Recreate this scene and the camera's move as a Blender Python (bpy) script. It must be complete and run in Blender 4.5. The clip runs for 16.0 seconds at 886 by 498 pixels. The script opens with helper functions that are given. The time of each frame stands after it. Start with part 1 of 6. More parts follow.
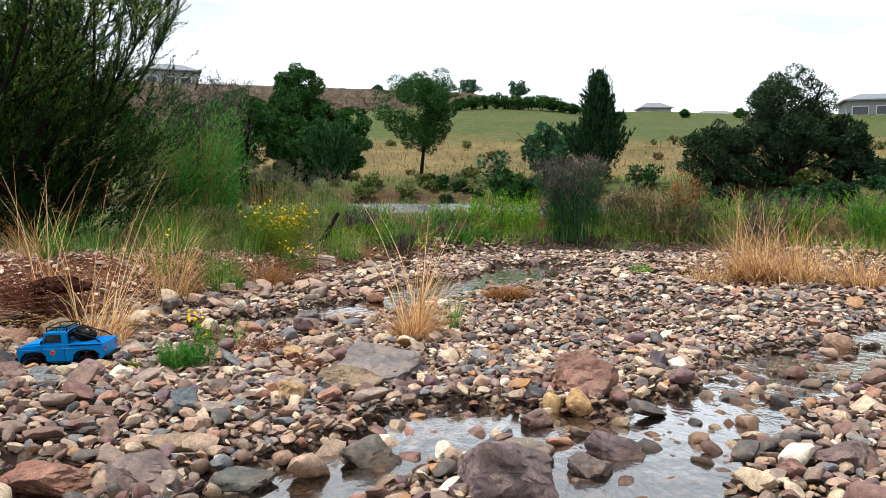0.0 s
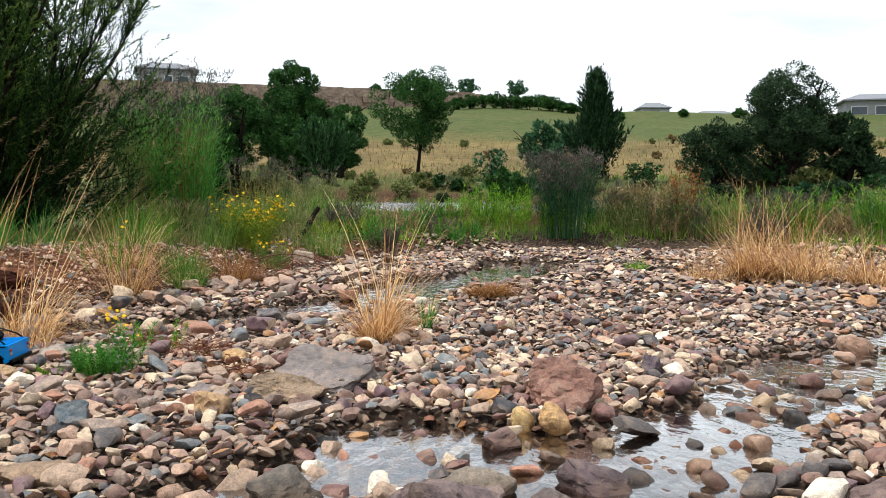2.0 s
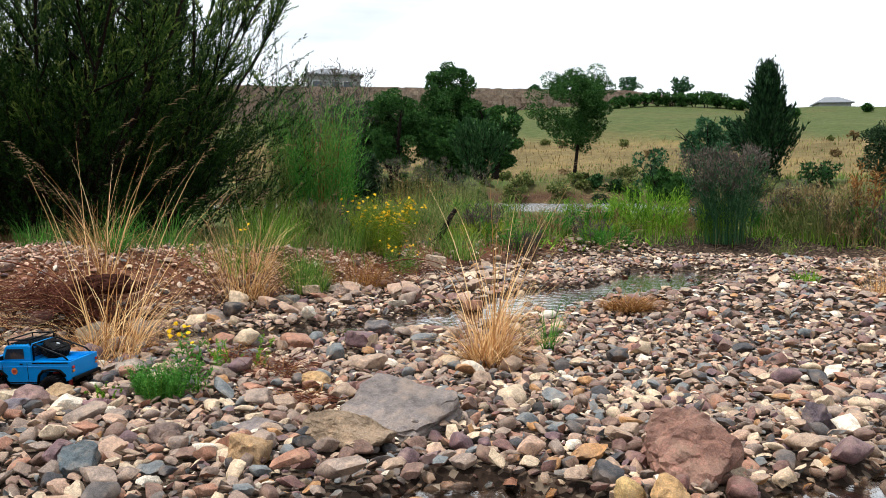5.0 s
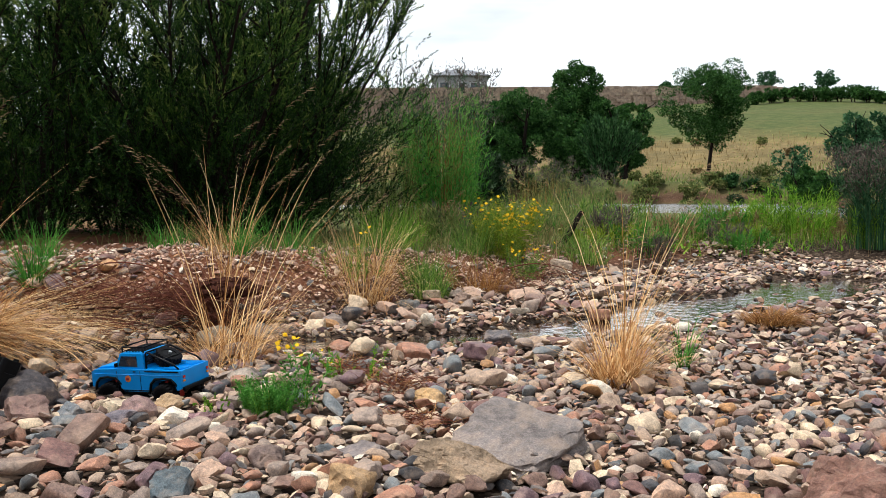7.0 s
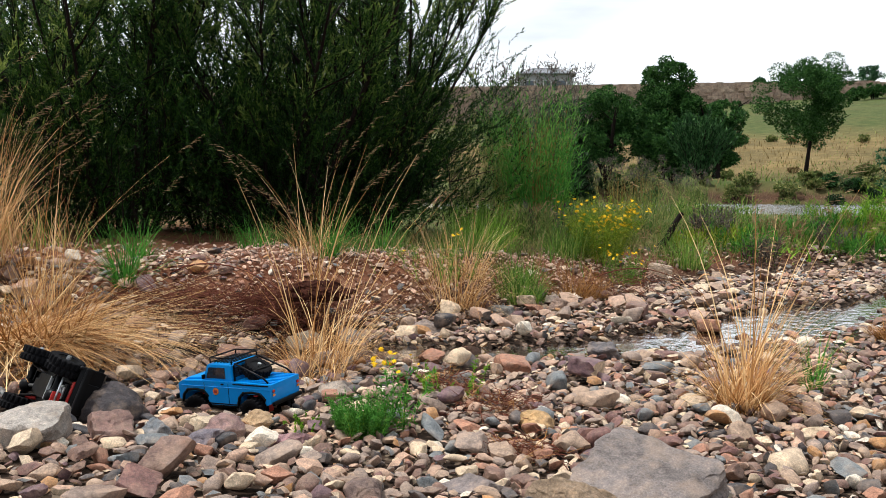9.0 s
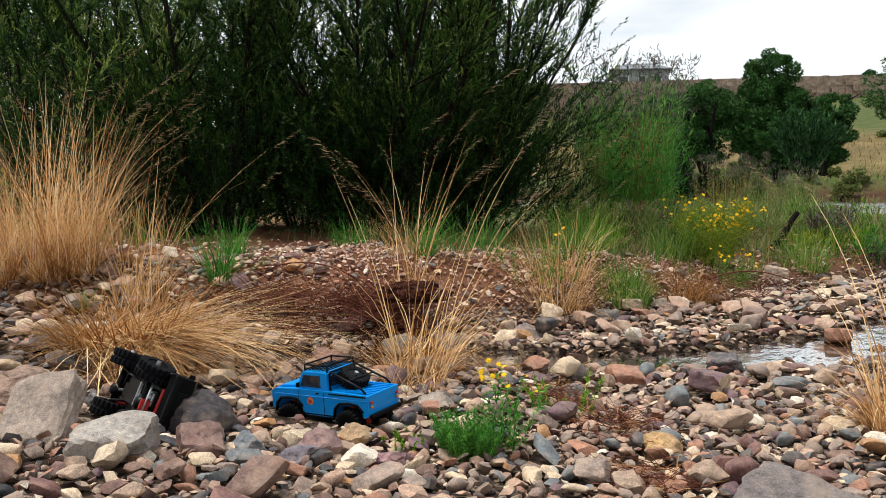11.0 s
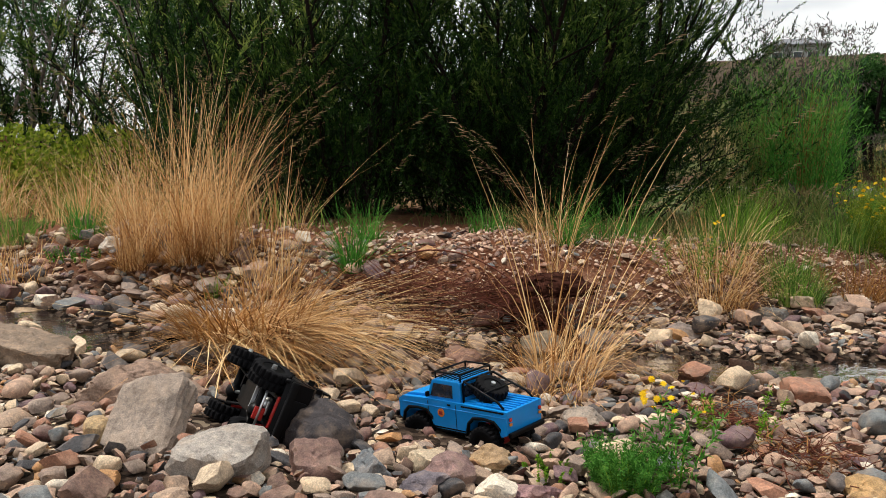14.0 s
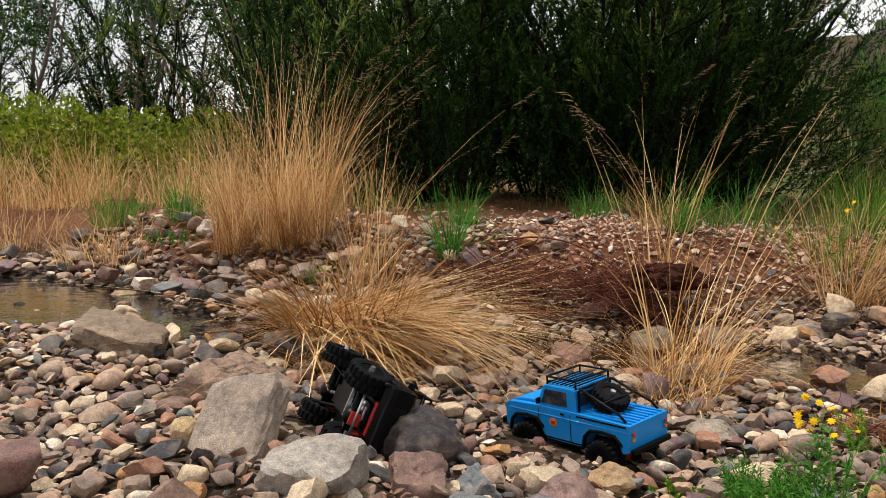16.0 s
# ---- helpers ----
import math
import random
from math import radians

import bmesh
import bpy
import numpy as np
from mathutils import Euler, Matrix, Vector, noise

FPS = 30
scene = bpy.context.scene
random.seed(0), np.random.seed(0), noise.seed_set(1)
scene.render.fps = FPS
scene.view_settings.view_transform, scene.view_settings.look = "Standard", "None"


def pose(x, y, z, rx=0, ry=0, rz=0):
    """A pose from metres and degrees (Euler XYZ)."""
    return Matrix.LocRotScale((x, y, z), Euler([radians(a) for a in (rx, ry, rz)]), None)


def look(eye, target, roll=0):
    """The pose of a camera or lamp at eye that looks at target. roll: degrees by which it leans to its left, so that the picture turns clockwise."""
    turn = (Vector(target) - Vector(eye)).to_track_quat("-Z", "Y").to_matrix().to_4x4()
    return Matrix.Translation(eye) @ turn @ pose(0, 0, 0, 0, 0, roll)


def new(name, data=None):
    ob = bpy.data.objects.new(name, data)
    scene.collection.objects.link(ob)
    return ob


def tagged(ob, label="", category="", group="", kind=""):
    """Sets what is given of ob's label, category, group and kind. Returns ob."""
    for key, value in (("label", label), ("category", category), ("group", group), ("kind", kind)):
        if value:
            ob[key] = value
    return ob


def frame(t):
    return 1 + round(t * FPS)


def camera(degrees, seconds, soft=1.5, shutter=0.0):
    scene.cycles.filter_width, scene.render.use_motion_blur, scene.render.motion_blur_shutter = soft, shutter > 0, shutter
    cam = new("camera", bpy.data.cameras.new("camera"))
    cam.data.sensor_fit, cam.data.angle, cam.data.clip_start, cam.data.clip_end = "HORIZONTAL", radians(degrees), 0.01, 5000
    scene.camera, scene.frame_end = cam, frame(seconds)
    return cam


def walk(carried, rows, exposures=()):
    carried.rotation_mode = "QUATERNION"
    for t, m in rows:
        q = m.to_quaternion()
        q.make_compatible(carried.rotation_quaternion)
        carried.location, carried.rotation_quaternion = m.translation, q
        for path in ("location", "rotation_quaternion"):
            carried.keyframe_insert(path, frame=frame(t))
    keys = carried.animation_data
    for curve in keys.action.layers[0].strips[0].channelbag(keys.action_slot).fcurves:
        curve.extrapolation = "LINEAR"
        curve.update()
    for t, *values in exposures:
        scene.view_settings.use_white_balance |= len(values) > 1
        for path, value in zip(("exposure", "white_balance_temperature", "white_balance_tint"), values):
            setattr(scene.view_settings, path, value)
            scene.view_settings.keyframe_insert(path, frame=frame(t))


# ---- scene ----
cam = camera(55.6, 16.0, soft=0.9)
PATH = [
    (0, (0.904, -0.295, 0.69), (0.611, 1.678, 0.553), -0.1),
    (0.5, (0.905, -0.177, 0.665), (0.614, 1.796, 0.527), -0.0),
    (1, (0.923, -0.051, 0.639), (0.633, 1.923, 0.501), 0.0),
    (1.5, (0.945, 0.056, 0.624), (0.655, 2.03, 0.487), 0.0),
    (2, (0.968, 0.156, 0.621), (0.678, 2.13, 0.484), 0.0),
    (2.5, (0.998, 0.259, 0.626), (0.678, 2.228, 0.489), 0.0),
    (3, (1.013, 0.345, 0.625), (0.646, 2.307, 0.489), 0.1),
    (5.5, (1.045, 0.709, 0.624), (0.315, 2.566, 0.49), -0.1),
    (6, (1.033, 0.757, 0.628), (0.23, 2.584, 0.494), -0.1),
    (6.5, (1.007, 0.808, 0.632), (0.131, 2.601, 0.497), -0.1),
    (7, (0.979, 0.847, 0.639), (0.052, 2.614, 0.505), -0.1),
    (7.5, (0.939, 0.893, 0.646), (-0.032, 2.636, 0.511), -0.0),
    (8, (0.901, 0.93, 0.648), (-0.11, 2.651, 0.514), -0.0),
    (8.5, (0.855, 0.972, 0.65), (-0.202, 2.665, 0.514), 0.0),
    (9, (0.81, 1.006, 0.65), (-0.286, 2.673, 0.513), 0.1),
    (11.3, (0.625, 1.169, 0.643), (-0.67, 2.686, 0.495), 0.1),
    (11.5, (0.613, 1.184, 0.647), (-0.7, 2.686, 0.494), 0.1),
    (12, (0.584, 1.215, 0.65), (-0.766, 2.682, 0.492), 0.1),
    (12.5, (0.545, 1.249, 0.654), (-0.847, 2.676, 0.491), 0.1),
    (13, (0.507, 1.281, 0.656), (-0.92, 2.673, 0.487), 0.1),
    (13.5, (0.47, 1.319, 0.654), (-0.996, 2.667, 0.476), 0.1),
    (14, (0.429, 1.351, 0.647), (-1.069, 2.664, 0.463), 0.2),
    (14.5, (0.388, 1.385, 0.646), (-1.147, 2.653, 0.453), 0.2),
    (15, (0.348, 1.408, 0.646), (-1.218, 2.636, 0.445), 0.3),
    (15.5, (0.298, 1.427, 0.648), (-1.302, 2.608, 0.435), 0.3),
    (16, (0.255, 1.438, 0.649), (-1.373, 2.577, 0.422), 0.2),
]
walk(cam, [(t, look(eye, target, roll)) for t, eye, target, roll in PATH],
     exposures=[(0, 0.0, 6150, 8), (5.5, 0.0, 6200, 8), (9, -0.03, 6250, 9), (12.5, -0.18, 6450, 8), (16, -0.24, 6800, 10)])

EXPOSURE = 0.0

# ---- daylight: bright thin overcast ----
world = bpy.data.worlds.new("overcast_sky")
scene.world = world
world.use_nodes = True
wn, wl = world.node_tree.nodes, world.node_tree.links
wn.clear()
SUN_EL, SUN_AZ = radians(68), radians(252)
sky = wn.new("ShaderNodeTexSky")
sky.sky_type = "NISHITA"
sky.sun_disc = False
sky.sun_elevation, sky.sun_rotation = SUN_EL, SUN_AZ
sky.dust_density = 2.0
w_co = wn.new("ShaderNodeTexCoord")
w_map = wn.new("ShaderNodeMapping")
w_map.inputs["Scale"].default_value = (1.0, 1.0, 4.5)
cloud = wn.new("ShaderNodeTexNoise")
cloud.inputs["Scale"].default_value = 1.7
cloud.inputs["Detail"].default_value = 7
cloud_ramp = wn.new("ShaderNodeValToRGB")
cloud_ramp.color_ramp.elements[0].position, cloud_ramp.color_ramp.elements[0].color = 0.38, (0.45, 0.45, 0.45, 1)
cloud_ramp.color_ramp.elements[1].position, cloud_ramp.color_ramp.elements[1].color = 0.54, (1, 1, 1, 1)
veil = wn.new("ShaderNodeMix")
veil.data_type = "RGBA"
veil.inputs["B"].default_value = (13.0, 13.3, 13.6, 1)
w_bg = wn.new("ShaderNodeBackground")
w_bg.inputs["Strength"].default_value = 0.09
w_out = wn.new("ShaderNodeOutputWorld")
wl.new(w_co.outputs["Generated"], w_map.inputs["Vector"])
wl.new(w_map.outputs["Vector"], cloud.inputs["Vector"])
wl.new(cloud.outputs["Fac"], cloud_ramp.inputs["Fac"])
wl.new(cloud_ramp.outputs["Color"], veil.inputs["Factor"])
wl.new(sky.outputs["Color"], veil.inputs["A"])
wl.new(veil.outputs["Result"], w_bg.inputs["Color"])
wl.new(w_bg.outputs["Background"], w_out.inputs["Surface"])

sun_data = bpy.data.lights.new("sun", "SUN")
sun_data.energy, sun_data.angle, sun_data.color = 5.0, radians(10), (1.0, 0.95, 0.88)
sun = new("sun", sun_data)
sun_dir = Vector((math.sin(SUN_AZ) * math.cos(SUN_EL), math.cos(SUN_AZ) * math.cos(SUN_EL), math.sin(SUN_EL)))
sun.matrix_world = look(sun_dir * 50, (0, 0, 0))
scene.view_settings.exposure = EXPOSURE

rng = np.random.default_rng(7)


# ---- small tools ----
def mesh_np(name, verts, faces, material, smooth=False, crease=0):
    """One mesh object from arrays of corners and of faces with equal corner counts."""
    verts, faces = np.asarray(verts, np.float32), np.asarray(faces, np.int32)
    me = bpy.data.meshes.new(name)
    k = faces.shape[1]
    me.vertices.add(len(verts))
    me.vertices.foreach_set("co", verts.ravel())
    me.loops.add(faces.size)
    me.loops.foreach_set("vertex_index", faces.ravel())
    me.polygons.add(len(faces))
    me.polygons.foreach_set("loop_start", np.arange(len(faces), dtype=np.int32) * k)
    if smooth:
        me.polygons.foreach_set("use_smooth", np.ones(len(faces), bool))
    me.update(calc_edges=True)
    me.validate()
    if crease:
        me.set_sharp_from_angle(angle=radians(crease))
    me.materials.append(material)
    return me


def part(name, bm, material, parent, label=""):
    """Links a bmesh as one mesh object under a thing or a part."""
    me = bpy.data.meshes.new(name)
    bm.normal_update()
    bm.to_mesh(me)
    bm.free()
    me.materials.append(material)
    ob = new(name, me)
    ob.parent = parent
    return tagged(ob, label)


def part_np(name, verts, faces, material, parent, label="", smooth=False):
    ob = new(name, mesh_np(name, verts, faces, material, smooth))
    ob.parent = parent
    return tagged(ob, label, kind="stuff" if name in ("blade", "stalk", "seed_head", "stem", "leaf", "twig", "thatch", "foliage", "crown") else "")


def thing(name, m, label, category, group="", kind=""):
    ob = new(name)
    ob.empty_display_size = 0.1
    ob.matrix_basis = m
    return tagged(ob, label, category, group, kind)


def smooth_all(bm):
    for f in bm.faces:
        f.smooth = True
    return bm


def box(sx, sy, sz, x=0, y=0, z=0, bevel=0.0, m=None, seg=2):
    bm = bmesh.new()
    bmesh.ops.create_cube(bm, size=1, matrix=(m or Matrix()) @ Matrix.Translation((x, y, z)) @ Matrix.Diagonal((sx, sy, sz, 1)))
    if bevel:
        bmesh.ops.bevel(bm, geom=bm.edges[:], offset=bevel, segments=seg, affect="EDGES", profile=0.6)
    return bm


def tube(points, radii, sides=6):
    """Corners and quads of a tapered tube along points."""
    pts = np.asarray(points, float)
    radii = np.broadcast_to(np.asarray(radii, float), (len(pts),))
    d = np.gradient(pts, axis=0)
    d /= np.linalg.norm(d, axis=1, keepdims=True) + 1e-9
    ref = np.where(np.abs(d[:, 2:3]) > 0.9, [[1.0, 0, 0]], [[0, 0, 1.0]])
    u = np.cross(d, ref)
    u /= np.linalg.norm(u, axis=1, keepdims=True)
    v = np.cross(d, u)
    a = np.linspace(0, 2 * np.pi, sides, endpoint=False)
    ring = u[:, None] * np.cos(a)[None, :, None] + v[:, None] * np.sin(a)[None, :, None]
    verts = (pts[:, None] + ring * radii[:, None, None]).reshape(-1, 3)
    n = len(pts)
    i, j = np.meshgrid(np.arange(n - 1), np.arange(sides), indexing="ij")
    j2 = (j + 1) % sides
    quads = np.stack([i * sides + j, i * sides + j2, (i + 1) * sides + j2, (i + 1) * sides + j], -1).reshape(-1, 4)
    return verts, quads


def join_np(pieces):
    vs, fs, at = [], [], 0
    for v, f in pieces:
        vs.append(v)
        fs.append(np.asarray(f) + at)
        at += len(v)
    return np.concatenate(vs), np.concatenate(fs)


def wire(points, radius, sides=6):
    """A bmesh rod along points, closed at its ends."""
    v, q = tube(points, radius, sides)
    bm = bmesh.new()
    bv = [bm.verts.new(p) for p in v]
    for f in q:
        bm.faces.new([bv[k] for k in f])
    bm.faces.new(bv[:sides])
    bm.faces.new(bv[-sides:][::-1])
    bmesh.ops.recalc_face_normals(bm, faces=bm.faces[:])
    return smooth_all(bm)


def blades(root, length, width, az, lean, droop, segs=3):
    """Tapered strips that start at root, lean to az and droop with their length."""
    root = np.asarray(root, float)
    n = len(root)
    length, width, az, lean, droop = (np.broadcast_to(np.asarray(q, float), (n,)) for q in (length, width, az, lean, droop))
    out = np.stack([np.cos(az), np.sin(az), 0 * az], -1)
    twist = az + np.pi / 2 + rng.uniform(-0.7, 0.7, n)
    side = np.stack([np.cos(twist), np.sin(twist), 0 * az], -1)
    p, rows = root.copy(), []
    for s in range(segs + 1):
        t = s / segs
        w = width * max(1 - t, 0.06) ** 0.6 * 0.5
        rows.append(np.stack([p - side * w[:, None], p + side * w[:, None]], 1))
        a = lean + droop * (t + 0.5 / segs)
        p = p + (np.sin(a)[:, None] * out + np.cos(a)[:, None] * [0, 0, 1.0]) * (length / segs)[:, None]
    v = np.stack(rows, 1).reshape(-1, 3)
    k = 2 * (segs + 1)
    s = np.arange(segs)
    q = np.stack([2 * s, 2 * s + 1, 2 * s + 3, 2 * s + 2], -1)
    f = (np.arange(n)[:, None, None] * k + q[None]).reshape(-1, 4)
    return v, f, p


def leaves(at, way, length, width):
    """Pointed four-cornered leaves at points, along directions."""
    at, way = np.asarray(at, float), np.asarray(way, float)
    n = len(at)
    way = way / (np.linalg.norm(way, axis=1, keepdims=True) + 1e-9)
    side = np.cross(way, rng.normal(size=(n, 3)))
    side /= np.linalg.norm(side, axis=1, keepdims=True) + 1e-9
    length = np.broadcast_to(np.asarray(length, float), (n,))[:, None]
    width = np.broadcast_to(np.asarray(width, float), (n,))[:, None]
    v = np.stack([at, at + way * length * 0.45 + side * width / 2, at + way * length, at + way * length * 0.45 - side * width / 2], 1).reshape(-1, 3)
    return v, np.arange(4 * n).reshape(n, 4)


def needles_np(at, way, length, width):
    """Three-cornered needles at points, along directions."""
    at, way = np.asarray(at, float), np.asarray(way, float)
    n = len(at)
    way = way / (np.linalg.norm(way, axis=1, keepdims=True) + 1e-9)
    side = np.cross(way, rng.normal(size=(n, 3)))
    side /= np.linalg.norm(side, axis=1, keepdims=True) + 1e-9
    length, width = np.asarray(length, float)[:, None], np.asarray(width, float)[:, None]
    v = np.stack([at + side * width / 2, at + way * length, at - side * width / 2], 1).reshape(-1, 3)
    return v, np.arange(3 * n).reshape(n, 3)


# ---- materials ----
def node_mat(name):
    m = bpy.data.materials.new(name)
    m.use_nodes = True
    n = m.node_tree.nodes
    n.clear()
    out = n.new("ShaderNodeOutputMaterial")
    return m, n, m.node_tree.links, out


def ramp(n, stops, step=False):
    r = n.new("ShaderNodeValToRGB")
    e = r.color_ramp.elements
    while len(e) < len(stops):
        e.new(0.5)
    for k, (p, c) in zip(e, stops):
        k.position, k.color = p, (*c, 1)
    if step:
        r.color_ramp.interpolation = "CONSTANT"
    return r


def noise_tex(n, l, scale, detail=5, rough=0.55, co=None, kind="Object"):
    t = n.new("ShaderNodeTexNoise")
    t.inputs["Scale"].default_value, t.inputs["Detail"].default_value, t.inputs["Roughness"].default_value = scale, detail, rough
    c = co or n.new("ShaderNodeTexCoord")
    l.new(c.outputs[kind], t.inputs["Vector"])
    return t


def mixed(n, l, a, b, fac, how="MIX"):
    m = n.new("ShaderNodeMix")
    m.data_type, m.blend_type = "RGBA", how
    for key, v in (("A", a), ("B", b), ("Factor", fac)):
        if isinstance(v, (int, float)):
            m.inputs[key].default_value = v
        elif isinstance(v, tuple):
            m.inputs[key].default_value = (*v, 1)
        else:
            l.new(v, m.inputs[key])
    return m.outputs["Result"]


def bumped(n, l, bsdf, height, strength, dist):
    b = n.new("ShaderNodeBump")
    b.inputs["Strength"].default_value, b.inputs["Distance"].default_value = strength, dist
    l.new(height, b.inputs["Height"])
    l.new(b.outputs["Normal"], bsdf.inputs["Normal"])


def stone_mat(name, stops, source, scale=1.0, rough=0.55, relief=0.008):
    """River stone: a colour for each stone from stops, mottling and speckles."""
    m, n, l, out = node_mat(name)
    b = n.new("ShaderNodeBsdfPrincipled")
    b.inputs["Specular IOR Level"].default_value = 0.22
    co = n.new("ShaderNodeTexCoord")
    if source == "island":
        pick = n.new("ShaderNodeNewGeometry").outputs["Random Per Island"]
    elif source == "object":
        pick = n.new("ShaderNodeObjectInfo").outputs["Random"]
    else:
        pick = noise_tex(n, l, 3 * scale, 3, co=co).outputs["Fac"]
    r = ramp(n, stops, step=source != "noise")
    l.new(pick, r.inputs["Fac"])
    big = noise_tex(n, l, 48 * scale, 6, 0.68, co)
    fine = noise_tex(n, l, 300 * scale, 4, 0.75, co)
    vein = ramp(n, [(0.32, (0.50, 0.47, 0.46)), (0.5, (1, 1, 1)), (0.70, (1.6, 1.5, 1.4))])
    l.new(big.outputs["Fac"], vein.inputs["Fac"])
    spk = ramp(n, [(0.36, (0.66, 0.65, 0.65)), (0.5, (1, 1, 1)), (0.64, (1.5, 1.46, 1.42))])
    l.new(fine.outputs["Fac"], spk.inputs["Fac"])
    c = mixed(n, l, r.outputs["Color"], vein.outputs["Color"], 0.9, "MULTIPLY")
    c = mixed(n, l, c, spk.outputs["Color"], 0.8, "MULTIPLY")
    # dried silt that clings in patches
    silt = noise_tex(n, l, 21 * scale, 5, 0.7, co)
    film = ramp(n, [(0.47, (0, 0, 0)), (0.68, (0.45, 0.45, 0.45))])
    l.new(silt.outputs["Fac"], film.inputs["Fac"])
    c = mixed(n, l, c, (0.34, 0.245, 0.175), film.outputs["Color"])
    soak = n.new("ShaderNodeAttribute")
    soak.attribute_name = "soak"
    c = mixed(n, l, c, mixed(n, l, c, (0.52, 0.47, 0.42), 1.0, "MULTIPLY"), soak.outputs["Fac"])
    l.new(c, b.inputs["Base Color"])
    rr = n.new("ShaderNodeMapRange")
    rr.inputs["To Min"].default_value, rr.inputs["To Max"].default_value = rough - 0.2, rough + 0.25
    l.new(big.outputs["Fac"], rr.inputs["Value"])
    dull = n.new("ShaderNodeMapRange")
    dull.inputs["To Min"].default_value, dull.inputs["To Max"].default_value = 1.0, 0.3
    l.new(soak.outputs["Fac"], dull.inputs["Value"])
    shine = n.new("ShaderNodeMath")
    shine.operation = "MULTIPLY"
    l.new(rr.outputs["Result"], shine.inputs[0])
    l.new(dull.outputs["Result"], shine.inputs[1])
    l.new(shine.outputs[0], b.inputs["Roughness"])
    h = mixed(n, l, big.outputs["Color"], fine.outputs["Color"], 0.35)
    bumped(n, l, b, h, 0.85, relief / scale)
    l.new(b.outputs["BSDF"], out.inputs["Surface"])
    return m


def leaf_mat(name, stops, through_part=0.35, rough=0.55):
    """Leaf or grass: colour varies from blade to blade, some light goes through."""
    m, n, l, out = node_mat(name)
    b = n.new("ShaderNodeBsdfPrincipled")
    b.inputs["Roughness"].default_value = rough
    b.inputs["Specular IOR Level"].default_value = 0.08
    pick = n.new("ShaderNodeNewGeometry").outputs["Random Per Island"]
    big = noise_tex(n, l, 2.3, 3)
    add = n.new("ShaderNodeMath")
    add.operation = "MULTIPLY_ADD"
    l.new(big.outputs["Fac"], add.inputs[0])
    add.inputs[1].default_value, add.inputs[2].default_value = 0.9, -0.45
    tot = n.new("ShaderNodeMath")
    tot.operation, tot.use_clamp = "ADD", True
    l.new(pick, tot.inputs[0])
    l.new(add.outputs[0], tot.inputs[1])
    r = ramp(n, stops)
    l.new(tot.outputs[0], r.inputs["Fac"])
    l.new(r.outputs["Color"], b.inputs["Base Color"])
    t = n.new("ShaderNodeBsdfTranslucent")
    l.new(r.outputs["Color"], t.inputs["Color"])
    mix = n.new("ShaderNodeMixShader")
    mix.inputs[0].default_value = through_part
    l.new(b.outputs["BSDF"], mix.inputs[1])
    l.new(t.outputs["BSDF"], mix.inputs[2])
    l.new(mix.outputs[0], out.inputs["Surface"])
    return m


def plain_mat(name, color, rough=0.5, metal=0.0, coat=0.0, vary=0.12, scale=60.0, bump=0.0, spec=0.5):
    m, n, l, out = node_mat(name)
    b = n.new("ShaderNodeBsdfPrincipled")
    b.inputs["Metallic"].default_value = metal
    b.inputs["Coat Weight"].default_value = coat
    b.inputs["Specular IOR Level"].default_value = spec
    t = noise_tex(n, l, scale, 5, 0.6)
    lo, hi = tuple(c * (1 - vary) for c in color), tuple(min(c * (1 + vary), 1) for c in color)
    r = ramp(n, [(0.3, lo), (0.7, hi)])
    l.new(t.outputs["Fac"], r.inputs["Fac"])
    l.new(r.outputs["Color"], b.inputs["Base Color"])
    rr = n.new("ShaderNodeMapRange")
    rr.inputs["To Min"].default_value, rr.inputs["To Max"].default_value = max(rough - 0.1, 0.03), min(rough + 0.12, 1)
    l.new(t.outputs["Fac"], rr.inputs["Value"])
    l.new(rr.outputs["Result"], b.inputs["Roughness"])
    if bump:
        bumped(n, l, b, t.outputs["Fac"], 0.5, bump)
    l.new(b.outputs["BSDF"], out.inputs["Surface"])
    return m


PALETTE = [(0.00, (0.330, 0.235, 0.170)), (0.11, (0.165, 0.100, 0.078)), (0.20, (0.385, 0.255, 0.185)), (0.30, (0.085, 0.074, 0.072)), (0.36, (0.500, 0.390, 0.275)),
           (0.43, (0.150, 0.078, 0.068)), (0.49, (0.250, 0.190, 0.155)), (0.60, (0.046, 0.045, 0.050)), (0.65, (0.300, 0.150, 0.098)), (0.72, (0.140, 0.152, 0.158)),
           (0.78, (0.540, 0.420, 0.290)), (0.83, (0.360, 0.190, 0.080)), (0.86, (0.135, 0.082, 0.090)), (0.91, (0.620, 0.550, 0.450)), (0.945, (0.210, 0.152, 0.122))]
DRY_PALETTE = [(0.0, (0.48, 0.31, 0.23)), (0.3, (0.29, 0.155, 0.11)), (0.5, (0.50, 0.35, 0.26)), (0.7, (0.60, 0.48, 0.385)), (0.84, (0.22, 0.14, 0.115))]
m_stones = stone_mat("river_stones", PALETTE, "island", 1.0, 0.45)
m_dry_gravel = stone_mat("dry_bank_gravel", DRY_PALETTE, "island", 1.0, 0.6)
m_stone_piece = stone_mat("river_stone_piece", PALETTE, "object", 0.035, 0.45, 0.0003)


def one_stone(name, c, scale=1.0, rough=0.6):
    c = tuple(v * 0.95 for v in c)
    lo, hi = tuple(v * 0.62 for v in c), tuple(min(v * 1.35, 1) for v in c)
    return stone_mat(name, [(0.3, lo), (0.5, c), (0.7, hi)], "noise", scale, rough, 0.016)


